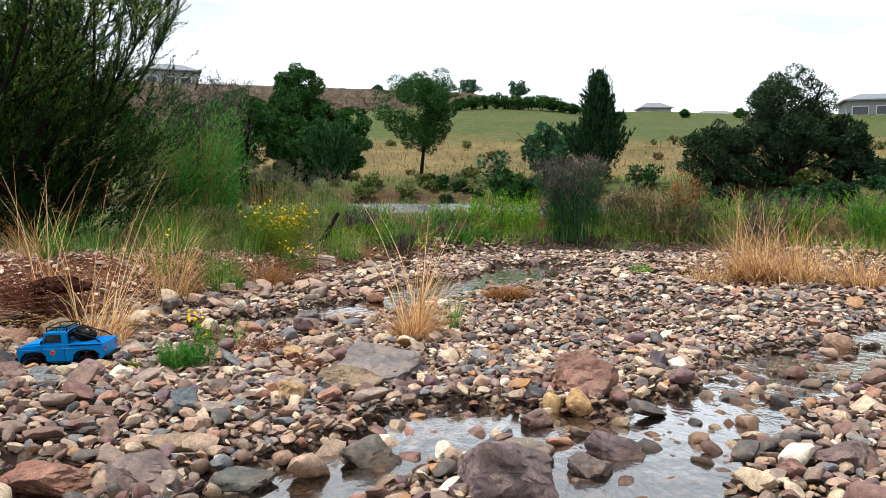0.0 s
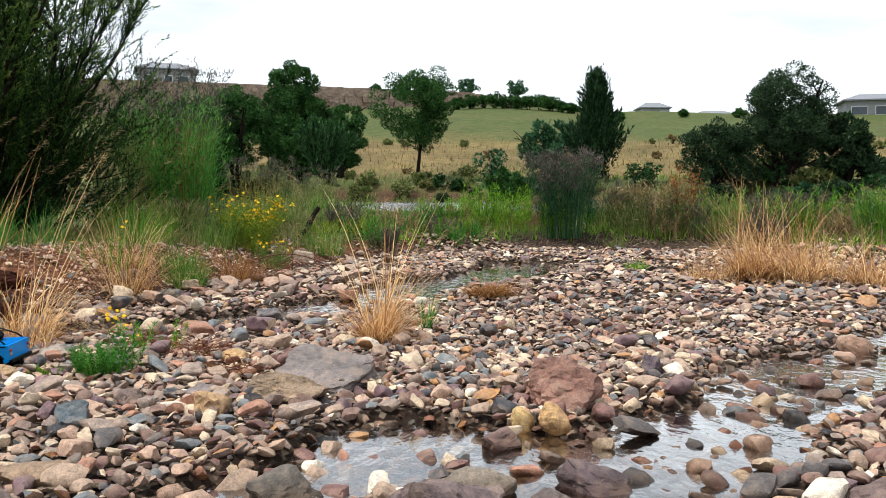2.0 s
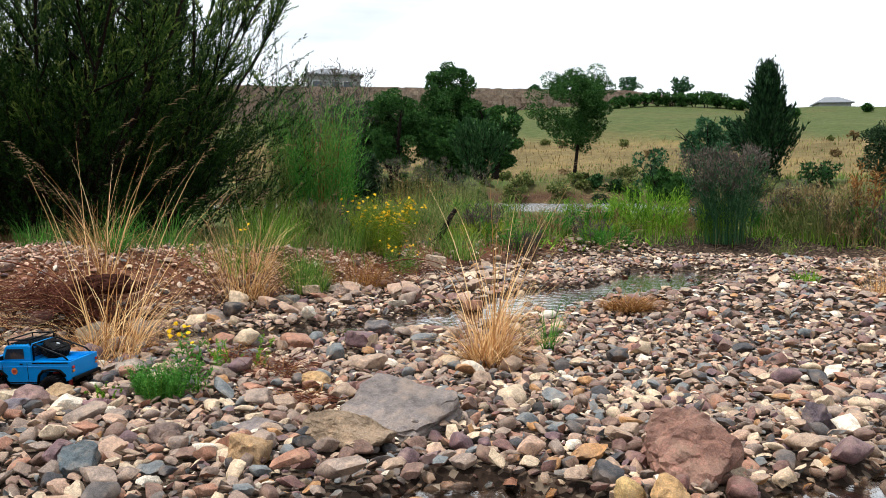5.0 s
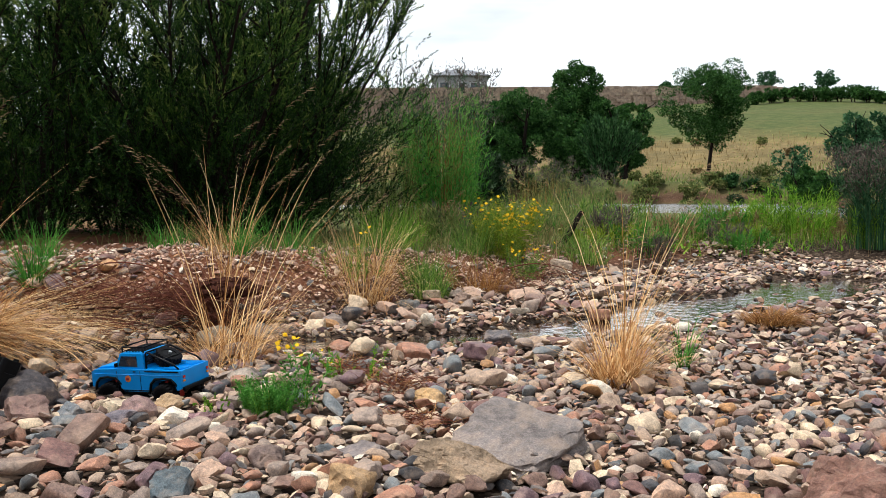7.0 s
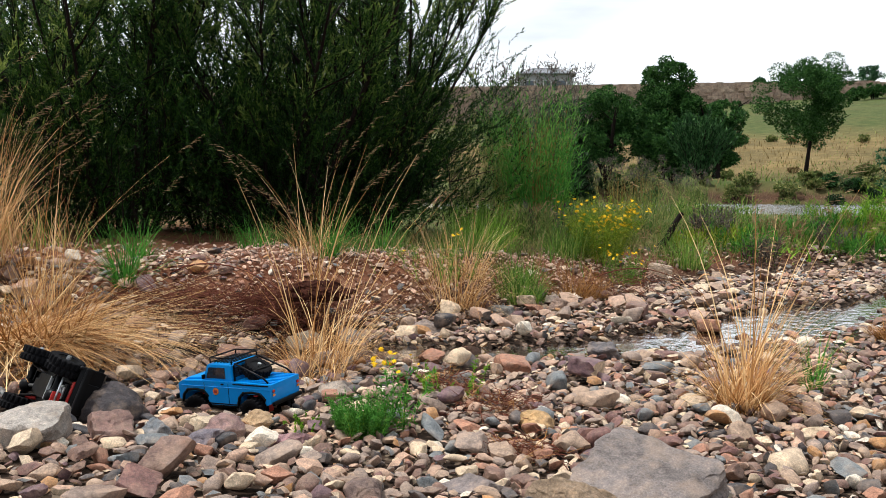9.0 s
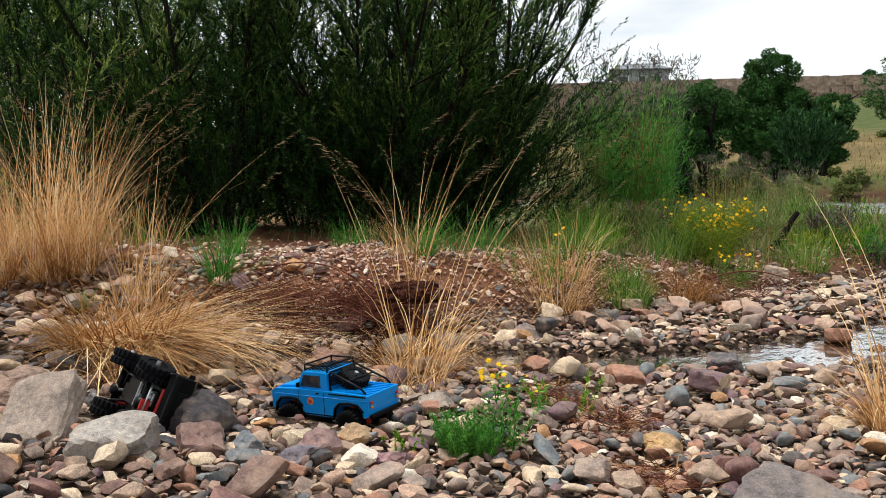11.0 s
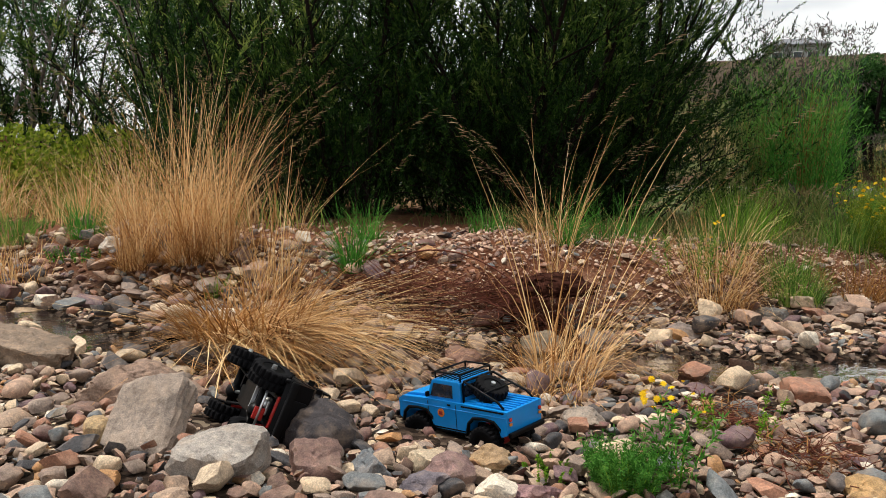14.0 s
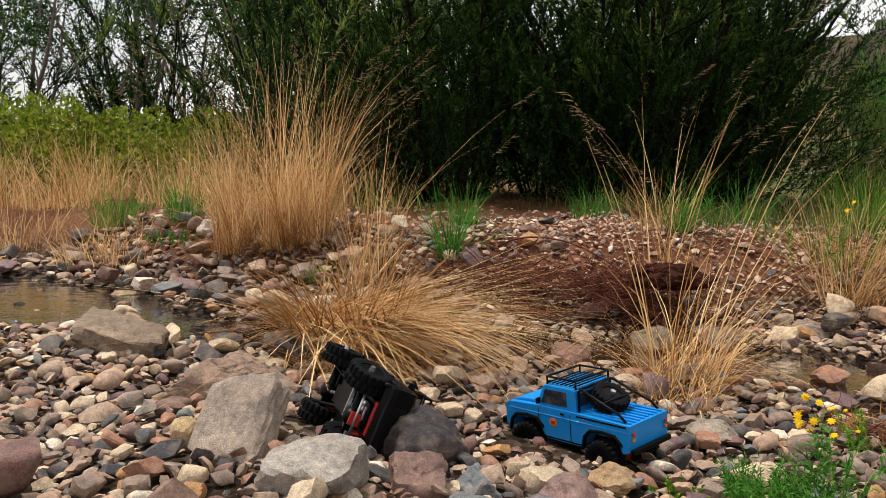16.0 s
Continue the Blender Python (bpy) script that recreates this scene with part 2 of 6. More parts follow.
m_dry = leaf_mat("dry_grass", [(0.0, (0.288, 0.132, 0.044)), (0.35, (0.576, 0.328, 0.137)), (0.7, (0.768, 0.506, 0.247)), (1.0, (0.900, 0.690, 0.390))], 0.25)
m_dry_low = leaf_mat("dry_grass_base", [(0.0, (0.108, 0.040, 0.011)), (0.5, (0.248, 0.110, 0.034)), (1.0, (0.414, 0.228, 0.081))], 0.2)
m_seed = leaf_mat("seed_head", [(0.0, (0.20, 0.125, 0.07)), (1.0, (0.40, 0.29, 0.16))], 0.3)
m_green = leaf_mat("green_grass", [(0.0, (0.039, 0.091, 0.013)), (0.4, (0.085, 0.182, 0.028)), (0.75, (0.171, 0.296, 0.053)), (1.0, (0.370, 0.409, 0.114))], 0.4)
m_lush = leaf_mat("lush_grass", [(0.0, (0.030, 0.106, 0.016)), (0.5, (0.057, 0.200, 0.028)), (1.0, (0.125, 0.316, 0.047))], 0.4)
m_reed = leaf_mat("reed_leaf", [(0.0, (0.043, 0.122, 0.019)), (0.5, (0.088, 0.231, 0.039)), (1.0, (0.195, 0.390, 0.083))], 0.4)
m_olive = leaf_mat("weedy_grass", [(0.0, (0.065, 0.096, 0.026)), (0.35, (0.111, 0.161, 0.043)), (0.7, (0.204, 0.224, 0.076)), (1.0, (0.354, 0.320, 0.128))], 0.35)
m_weed = leaf_mat("broad_weed", [(0.0, (0.056, 0.147, 0.010)), (0.5, (0.138, 0.291, 0.024)), (1.0, (0.276, 0.450, 0.047))], 0.4)
m_tree_dark = leaf_mat("dark_tree_leaf", [(0.0, (0.011, 0.040, 0.010)), (0.5, (0.030, 0.086, 0.019)), (1.0, (0.078, 0.173, 0.040))], 0.25)
m_tree_blue = leaf_mat("blue_tree_leaf", [(0.0, (0.013, 0.046, 0.020)), (0.5, (0.034, 0.097, 0.041)), (1.0, (0.082, 0.174, 0.074))], 0.25)
m_plume = leaf_mat("feathery_leaf", [(0.0, (0.010, 0.034, 0.010)), (0.5, (0.026, 0.074, 0.022)), (1.0, (0.066, 0.144, 0.046))], 0.15)
m_plume_dark = leaf_mat("dark_feathery_leaf", [(0.0, (0.005, 0.018, 0.007)), (0.5, (0.014, 0.042, 0.015)), (1.0, (0.04, 0.088, 0.03))], 0.12)
m_hay = leaf_mat("hill_hay", [(0.0, (0.120, 0.084, 0.036)), (0.5, (0.228, 0.166, 0.074)), (1.0, (0.360, 0.270, 0.138))], 0.2)
m_tree_brown = leaf_mat("brownish_tree_leaf", [(0.0, (0.009, 0.022, 0.009)), (0.5, (0.024, 0.052, 0.022)), (1.0, (0.060, 0.098, 0.042))], 0.25)
m_mauve = leaf_mat("faded_reed_head", [(0.0, (0.050, 0.040, 0.036)), (0.5, (0.092, 0.076, 0.064)), (1.0, (0.165, 0.140, 0.112))], 0.3)
m_hedge = leaf_mat("yellow_creeper_leaf", [(0.0, (0.062, 0.109, 0.007)), (0.5, (0.17, 0.23, 0.02)), (1.0, (0.32, 0.37, 0.045))], 0.4)
m_flower = leaf_mat("yellow_petal", [(0.0, (0.65, 0.36, 0.01)), (1.0, (0.85, 0.56, 0.02))], 0.2)
m_fireweed = leaf_mat("fireweed_leaf", [(0.0, (0.030, 0.120, 0.016)), (0.5, (0.069, 0.229, 0.032)), (1.0, (0.168, 0.392, 0.072))], 0.35)


def tea_leaf_mat():
    """Fine dark foliage, young tips yellow-green; sunlit tops and shaded depths are put into the colour, by whole
    sprays.
    """
    m, n, l, out = node_mat("tea_tree_leaf")
    b = n.new("ShaderNodeBsdfPrincipled")
    b.inputs["Roughness"].default_value, b.inputs["Specular IOR Level"].default_value = 0.55, 0.10
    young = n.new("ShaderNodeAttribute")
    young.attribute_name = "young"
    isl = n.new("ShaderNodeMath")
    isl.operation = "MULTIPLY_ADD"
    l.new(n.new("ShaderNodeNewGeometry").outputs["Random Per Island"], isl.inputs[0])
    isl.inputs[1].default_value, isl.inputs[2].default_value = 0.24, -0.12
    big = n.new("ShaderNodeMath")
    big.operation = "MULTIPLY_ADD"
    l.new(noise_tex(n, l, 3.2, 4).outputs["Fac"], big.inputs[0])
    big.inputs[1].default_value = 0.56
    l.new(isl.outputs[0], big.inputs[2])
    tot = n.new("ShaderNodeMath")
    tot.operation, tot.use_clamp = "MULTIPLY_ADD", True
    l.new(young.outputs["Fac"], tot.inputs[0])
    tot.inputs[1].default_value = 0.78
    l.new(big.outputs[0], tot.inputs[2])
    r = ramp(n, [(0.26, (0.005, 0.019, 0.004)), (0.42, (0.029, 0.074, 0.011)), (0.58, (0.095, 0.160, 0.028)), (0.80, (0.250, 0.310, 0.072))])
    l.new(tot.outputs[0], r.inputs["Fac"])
    l.new(r.outputs["Color"], b.inputs["Base Color"])
    t = n.new("ShaderNodeBsdfTranslucent")
    l.new(r.outputs["Color"], t.inputs["Color"])
    mix = n.new("ShaderNodeMixShader")
    mix.inputs[0].default_value = 0.3
    l.new(b.outputs["BSDF"], mix.inputs[1])
    l.new(t.outputs["BSDF"], mix.inputs[2])
    l.new(mix.outputs[0], out.inputs["Surface"])
    return m


m_tea = tea_leaf_mat()
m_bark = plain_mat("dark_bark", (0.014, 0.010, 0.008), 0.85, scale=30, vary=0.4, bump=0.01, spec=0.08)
m_twig = plain_mat("red_brown_twig", (0.125, 0.042, 0.027), 0.75, scale=60, vary=0.4, bump=0.003, spec=0.08)
m_grey_twig = plain_mat("grey_twig", (0.20, 0.17, 0.15), 0.85, scale=30, vary=0.3, spec=0.08)


# ---- ground: gravel bar, banks, flood plain, pond bed and hill in one sheet ----
BANK = [(-14, 0.2), (-6.4, 1.6), (-4.5, 2.38), (-3.4, 2.76), (-2.5, 3.35), (-1.95, 3.95), (-1.65, 4.7), (-1.35, 5.9), (-1.1, 7.4), (-0.6, 9.2),
        (0.6, 10.2), (2.6, 10.4), (3.2, 8.6), (3.6, 6.9), (5.0, 6.2), (9, 5.6), (40, 5.0)]
FAR_BANK = [(-90, 26), (-16, 36), (-11, 45), (-4, 46), (-1.5, 36), (4, 33), (12, 29), (60, 22)]
STREAM = [(-6.0, 1.3), (-4.6, 1.78), (-3.7, 2.06), (-3.15, 2.25), (-2.7, 2.42), (-2.25, 2.85), (-1.7, 3.5), (-1.12, 4.08), (-0.7, 4.55), (-0.38, 5.25), (0.02, 6.1), (0.33, 7.1), (0.68, 8.15)]
CHANNEL = [(3.4, 5.0), (2.6, 4.3), (2.15, 3.72), (1.8, 3.2), (1.5, 2.6), (1.22, 2.1), (1.05, 1.7), (0.95, 1.2), (0.9, 0.2)]
BRANCH = [(1.1, 1.9), (0.86, 2.12), (0.6, 2.15), (0.47, 1.8), (0.32, 1.45), (0.2, 1.1)]
PUDDLE = [(-0.75, 1.5), (-0.45, 1.45), (-0.2, 1.3)]
FAR_PUDDLE = [(1.62, 7.75), (2.0, 7.5)]


def sm(a, b, v):
    t = np.clip((v - a) / (b - a), 0, 1)
    return t * t * (3 - 2 * t)


def polydist(line, x, y):
    x, y = np.asarray(x, float), np.asarray(y, float)
    best, side = np.full(x.shape, 1e9), np.zeros(x.shape)
    for (ax, ay), (bx, by) in zip(line[:-1], line[1:]):
        dx, dy = bx - ax, by - ay
        t = np.clip(((x - ax) * dx + (y - ay) * dy) / (dx * dx + dy * dy), 0, 1)
        d = np.hypot(x - ax - t * dx, y - ay - t * dy)
        side = np.where(d < best - 1e-9, np.sign(dx * (y - ay) - dy * (x - ax)), side)
        best = np.minimum(best, d)
    return best, side


def wob(x, y, f, seed=0.0):
    """Cheap smooth unevenness from a few crossed waves, about -1 to 1."""
    return (np.sin(x * f + 1.7 * np.sin(y * f * 0.7 + seed) + seed) + np.sin(y * f * 1.3 + 1.3 * np.sin(x * f * 0.9 + 2 * seed)) + np.sin((x + y) * f * 2.1 + seed * 3) * 0.5) / 2.5


def bar_level(x, y):
    return 0.045 - 0.11 * sm(1.6, 4.6, y) + 0 * x


def bank_depth(x, y):
    d, s = polydist(BANK, x, y)
    return d * s


def wet(x, y, lines=5):
    """How deep the bed is cut below the bar, 0 to 1."""
    w = np.zeros(np.shape(x))
    for line, r in ((STREAM, 0.20), (CHANNEL, 0.25), (BRANCH, 0.15), (PUDDLE, 0.12), (FAR_PUDDLE, 0.13))[:lines]:
        d, _ = polydist(line, x, y)
        rr = r * (1 + 0.45 * wob(x, y, 3.1, 1.0)) * (1.0 + 0.4 * sm(3.3, 3.9, y) + 0.5 * sm(5.0, 6.8, y) + 0.5 * (1 - sm(-2.5, -1.9, x)) if line is STREAM else 1.0)
        w = np.maximum(w, 1 - sm(rr * 0.75, rr * 1.25, d))
    return w


def terrain(x, y):
    x, y = np.asarray(x, float), np.asarray(y, float)
    d = bank_depth(x, y)
    top = np.where(x > 0, 0.08, 0.27 - 0.15 * sm(3.5, 7.5, y + 0.5 * x + 0.5))
    b = bar_level(x, y)
    z = b + (top - b) * sm(-0.05, 0.75, d) + 0.04 * sm(0.7, 6, d)
    near = 1 - sm(12, 20, np.hypot(x, y))
    z = z + near * (0.012 * wob(x, y, 5.2, 0.4) + 0.007 * wob(x, y, 13.0, 2.2)) * (1 + sm(0, 0.6, d))
    z = z - 0.09 * sm(13, 24, y)
    z = z + 0.045 * np.exp(-(((x + 1.0) / 0.55) ** 2 + ((y - 1.95) / 0.45) ** 2))
    z = z - 0.058 * wet(x, y) * (1 - sm(0.1, 0.5, d))
    z = z - 0.17 * np.exp(-(((x + 1.86) / 0.17) ** 2 + ((y - 3.98) / 0.15) ** 2))
    # pond and far side
    f, s = polydist(FAR_BANK, x, y)
    f = f * s
    z = z - 0.65 * sm(24, 28, y) * (1 - sm(-1.0, 0.6, f))
    land = np.maximum(f, 0)
    rise = np.maximum(y - 50, 0)
    hill = 0.154 * np.minimum(rise, 92) - (1.5 * sm(-14, 8, x) + 1.0 * sm(-2, 10, x) + 0.6 * sm(10, 50, x)) * sm(55, 130, y)
    hill = hill + 1.8 * sm(2, 8, y - (131 + 0.47 * (x - 2))) * (1 - sm(-44, -30, x))
    z = z + sm(-0.2, 3.0, f) * (1.0 + 0.02 * np.minimum(land, 40)) + sm(0, 6, f) * hill
    z = z + sm(0, 10, f) * (0.25 * wob(x, y, 0.11, 0.9) + 0.12 * wob(x, y, 0.37, 1.9))
    z = z + sm(0, 3, f) * 0.7 * np.exp(-(((x + 13) / 6) ** 2 + ((y - 43) / 5) ** 2))
    return z


def ground_z(x, y):
    return float(terrain(np.array([x]), np.array([y]))[0])


def ground_material():
    m, n, l, out = node_mat("river_ground")
    b = n.new("ShaderNodeBsdfPrincipled")
    b.inputs["Roughness"].default_value = 0.9
    b.inputs["Specular IOR Level"].default_value = 0.08
    co = n.new("ShaderNodeTexCoord")
    att = n.new("ShaderNodeAttribute")
    att.attribute_name = "cover"
    sep = n.new("ShaderNodeSeparateColor")
    l.new(att.outputs["Color"], sep.inputs["Color"])
    peb = n.new("ShaderNodeTexVoronoi")
    peb.inputs["Scale"].default_value = 55
    l.new(co.outputs["Object"], peb.inputs["Vector"])
    grain = noise_tex(n, l, 90, 6, 0.7, co)
    blot = noise_tex(n, l, 1.6, 6, 0.6, co)
    far = noise_tex(n, l, 0.14, 8, 0.62, co)
    tuftn = noise_tex(n, l, 1.1, 8, 0.75, co)
    peb_sep = n.new("ShaderNodeSeparateColor")
    l.new(peb.outputs["Color"], peb_sep.inputs["Color"])
    # Wet gravel, set near black so the shade between stones is in its colour.
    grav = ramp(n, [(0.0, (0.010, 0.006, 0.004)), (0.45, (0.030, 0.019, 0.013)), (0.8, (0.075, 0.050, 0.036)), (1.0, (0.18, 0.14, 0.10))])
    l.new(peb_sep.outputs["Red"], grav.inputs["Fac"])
    soil = ramp(n, [(0.25, (0.085, 0.028, 0.013)), (0.5, (0.175, 0.064, 0.031)), (0.75, (0.29, 0.130, 0.075))])
    l.new(blot.outputs["Fac"], soil.inputs["Fac"])
    soil_c = mixed(n, l, soil.outputs["Color"], grav.outputs["Color"], 0.35)
    gold = ramp(n, [(0.25, (0.07, 0.055, 0.022)), (0.5, (0.155, 0.115, 0.05)), (0.75, (0.25, 0.19, 0.09))])
    l.new(tuftn.outputs["Fac"], gold.inputs["Fac"])
    green = ramp(n, [(0.25, (0.034, 0.046, 0.013)), (0.5, (0.066, 0.085, 0.026)), (0.75, (0.12, 0.125, 0.05))])
    l.new(tuftn.outputs["Fac"], green.inputs["Fac"])
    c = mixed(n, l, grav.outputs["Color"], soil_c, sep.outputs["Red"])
    patch = ramp(n, [(0.36, (0.62, 0.66, 0.6)), (0.5, (1, 1, 1)), (0.62, (1.25, 1.18, 1.05))])
    l.new(far.outputs["Fac"], patch.inputs["Fac"])
    gold_c = mixed(n, l, gold.outputs["Color"], patch.outputs["Color"], 0.9, "MULTIPLY")
    c = mixed(n, l, c, gold_c, sep.outputs["Green"])
    shift = n.new("ShaderNodeMath")
    shift.operation, shift.use_clamp = "MULTIPLY_ADD", True
    l.new(far.outputs["Fac"], shift.inputs[0])
    shift.inputs[1].default_value = 2.8
    add = n.new("ShaderNodeMath")
    add.operation = "SUBTRACT"
    l.new(sep.outputs["Blue"], add.inputs[0])
    add.inputs[1].default_value = 1.4
    l.new(add.outputs[0], shift.inputs[2])
    gate = n.new("ShaderNodeMath")
    gate.operation, gate.use_clamp = "MULTIPLY", True
    l.new(shift.outputs[0], gate.inputs[0])
    up = n.new("ShaderNodeMath")
    up.operation, up.use_clamp = "MULTIPLY", True
    l.new(sep.outputs["Blue"], up.inputs[0])
    up.inputs[1].default_value = 3.0
    l.new(up.outputs[0], gate.inputs[1])
    c = mixed(n, l, c, green.outputs["Color"], gate.outputs[0])
    fine = ramp(n, [(0.3, (0.6, 0.6, 0.6)), (0.7, (1.25, 1.25, 1.25))])
    l.new(grain.outputs["Fac"], fine.inputs["Fac"])
    c = mixed(n, l, c, fine.outputs["Color"], 0.8, "MULTIPLY")
    l.new(c, b.inputs["Base Color"])
    h = mixed(n, l, peb.outputs["Distance"], grain.outputs["Color"], 0.5)
    bumped(n, l, b, h, 0.7, 0.012)
    l.new(b.outputs["BSDF"], out.inputs["Surface"])
    return m


def build_ground():
    """Rings about a centre by the bar, close together near it and wide far off."""
    cx, cy = 0.2, 1.2
    radii = np.concatenate([[0.0], np.geomspace(0.5, 900, 215)])
    ang = np.concatenate([np.linspace(-25, 205, 281, endpoint=False), np.linspace(205, 335, 50, endpoint=False)]) * np.pi / 180
    R, A = np.meshgrid(radii[1:], ang, indexing="ij")
    x, y = cx + R * np.cos(A), cy + R * np.sin(A)
    z = terrain(x, y)
    na, nr = len(ang), len(radii) - 1
    verts = np.concatenate([np.stack([x, y, z], -1).reshape(-1, 3), [[cx, cy, ground_z(cx, cy)]]])
    i, j = np.meshgrid(np.arange(nr - 1), np.arange(na), indexing="ij")
    j2 = (j + 1) % na
    quads = np.stack([i * na + j, (i + 1) * na + j, (i + 1) * na + j2, i * na + j2], -1).reshape(-1, 4)
    j = np.arange(na)
    cap = np.stack([np.full(na, nr * na), j, (j + 1) % na, (j + 1) % na], -1)
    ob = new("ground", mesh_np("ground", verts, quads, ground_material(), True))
    bm = bmesh.new()
    bm.from_mesh(ob.data)
    bm.verts.ensure_lookup_table()
    for a, b2, c2, _ in cap:
        bm.faces.new((bm.verts[a], bm.verts[b2], bm.verts[c2]))
    bm.to_mesh(ob.data)
    bm.free()
    X, Y = verts[:, 0], verts[:, 1]
    d = bank_depth(X, Y)
    f, s = polydist(FAR_BANK, X, Y)
    f = f * s
    soil = sm(0.05, 0.5, d) * np.where(Y < 14, 1 - sm(-1.0, -0.3, X), 0.3)
    gold = np.maximum(sm(3.5, 6, d) * 0.6 * (f < 0), sm(1.2, 3.0, f))
    green = np.maximum(sm(1.5, 4.0, d) * (f < 0) * 1.0 * sm(4, 7, Y + 0.4 * X), sm(66, 82, Y) * sm(0, 5, f))
    green = np.maximum(green, 0.95 * sm(0.7, 1.8, f) * (1 - sm(4, 10, f)))
    col = np.stack([soil, gold, green, np.ones_like(soil)], -1).astype(np.float32)
    att = ob.data.color_attributes.new("cover", "FLOAT_COLOR", "POINT")
    att.data.foreach_set("color", col.ravel())
    return tagged(ob, "stony river bar with reddish soil banks and grassy hill", "ground", kind="structure")


ground = build_ground()


# ---- water ----
def water_material(name, tint, wave, height, rough):
    m, n, l, out = node_mat(name)
    co = n.new("ShaderNodeTexCoord")
    mp = n.new("ShaderNodeMapping")
    mp.inputs["Scale"].default_value = (1.0, 0.55, 1.0)
    mp.inputs["Rotation"].default_value = (0, 0, 0.5)
    l.new(co.outputs["Object"], mp.inputs["Vector"])
    a = n.new("ShaderNodeTexNoise")
    a.inputs["Scale"].default_value, a.inputs["Detail"].default_value = wave, 3
    l.new(mp.outputs["Vector"], a.inputs["Vector"])
    bp = n.new("ShaderNodeBump")
    bp.inputs["Strength"].default_value, bp.inputs["Distance"].default_value = 0.5, height
    l.new(a.outputs["Fac"], bp.inputs["Height"])
    gl = n.new("ShaderNodeBsdfGlossy")
    gl.inputs["Roughness"].default_value = rough
    l.new(bp.outputs["Normal"], gl.inputs["Normal"])
    tr = n.new("ShaderNodeBsdfTransparent")
    tr.inputs["Color"].default_value = (*tint, 1)
    fr = n.new("ShaderNodeFresnel")
    fr.inputs["IOR"].default_value = 1.34
    l.new(bp.outputs["Normal"], fr.inputs["Normal"])
    mx = n.new("ShaderNodeMixShader")
    gain = n.new("ShaderNodeMath")
    gain.operation, gain.use_clamp = "MULTIPLY", True
    gain.inputs[1].default_value = 3.2
    l.new(fr.outputs["Fac"], gain.inputs[0])
    l.new(gain.outputs[0], mx.inputs[0])
    l.new(tr.outputs["BSDF"], mx.inputs[1])
    l.new(gl.outputs["BSDF"], mx.inputs[2])
    l.new(mx.outputs[0], out.inputs["Surface"])
    return m


def sheet(x0, x1, y0, y1, nx, ny, level):
    X, Y = np.meshgrid(np.linspace(x0, x1, nx), np.linspace(y0, y1, ny), indexing="ij")
    v = np.stack([X, Y, level(X, Y)], -1).reshape(-1, 3)
    i, j = np.meshgrid(np.arange(nx - 1), np.arange(ny - 1), indexing="ij")
    f = np.stack([i * ny + j, (i + 1) * ny + j, (i + 1) * ny + j + 1, i * ny + j + 1], -1).reshape(-1, 4)
    return v, f


v, f = sheet(-6, 4.4, -0.5, 10.3, 40, 90, lambda x, y: bar_level(x, y) - 0.026)
water = tagged(new("water", mesh_np("water", v, f, water_material("creek_water", (0.80, 0.72, 0.62), 19.0, 0.010, 0.10), True)),
               "shallow clear creek water rippling between stones", "water", kind="structure")
v, f = sheet(-60, 60, 22, 50, 4, 4, lambda x, y: 0 * x + 0.04)
pond = tagged(new("water", mesh_np("water", v, f, water_material("pond_water", (0.25, 0.22, 0.16), 2.0, 0.25, 0.2), True)),
              "calm pale pond water below the far bank", "water", kind="structure")


# ---- stones ----
def stone_shape(sub, seed, cuts=10, flat=0.66, deep=0.42, edges=(10, 18, 34)):
    """A river stone of about unit size, with blunt facets."""
    r = np.random.default_rng(seed)
    bm = bmesh.new()
    bmesh.ops.create_icosphere(bm, subdivisions=sub, radius=1)
    bm.verts.ensure_lookup_table()
    v = np.array([q.co[:] for q in bm.verts])
    f = np.array([[q.index for q in face.verts] for face in bm.faces])
    bm.free()
    v /= np.linalg.norm(v, axis=1, keepdims=True)
    nrm = r.normal(size=(cuts, 3))
    nrm /= np.linalg.norm(nrm, axis=1, keepdims=True)
    frame_n = np.linalg.qr(r.normal(size=(3, 3)) * (1 if cuts > 3 else 0.12) + np.eye(3) * (0 if cuts > 3 else 1))[0]
    nrm = np.concatenate([nrm, frame_n, -frame_n])
    dist = np.concatenate([r.uniform(deep, 1.0, cuts), r.uniform(0.5, 0.9, 6)])
    edge = r.choice(edges)
    near = (np.maximum(v @ nrm.T, 0) / dist) ** edge
    v = v * (near.sum(1) ** (-1.0 / edge))[:, None]
    v = v * (1 + 0.025 * np.sin(v[:, [1, 2, 0]] * 5 + r.uniform(0, 6, 3)))
    v = v / np.abs(v).max() * [1, r.uniform(0.52, 0.88), r.uniform(flat - 0.24, flat + 0.1)]
    return v, f


def soak_mesh(me, pts):
    """Marks how wet each point is: soaked up to a little above the creek's level."""
    x, y, z = np.asarray(pts).T
    level = bar_level(x, y) - 0.026
    wet_by = np.clip(wet(x, y) * 3 + 1.2 * wet(x + 0.06, y + 0.05) + 1.2 * wet(x - 0.06, y - 0.05), 0, 1)
    a = me.attributes.new("soak", "FLOAT", "POINT")
    a.data.foreach_set("value", ((1 - sm(0.004, 0.062, z - level)) * wet_by).astype(np.float32))


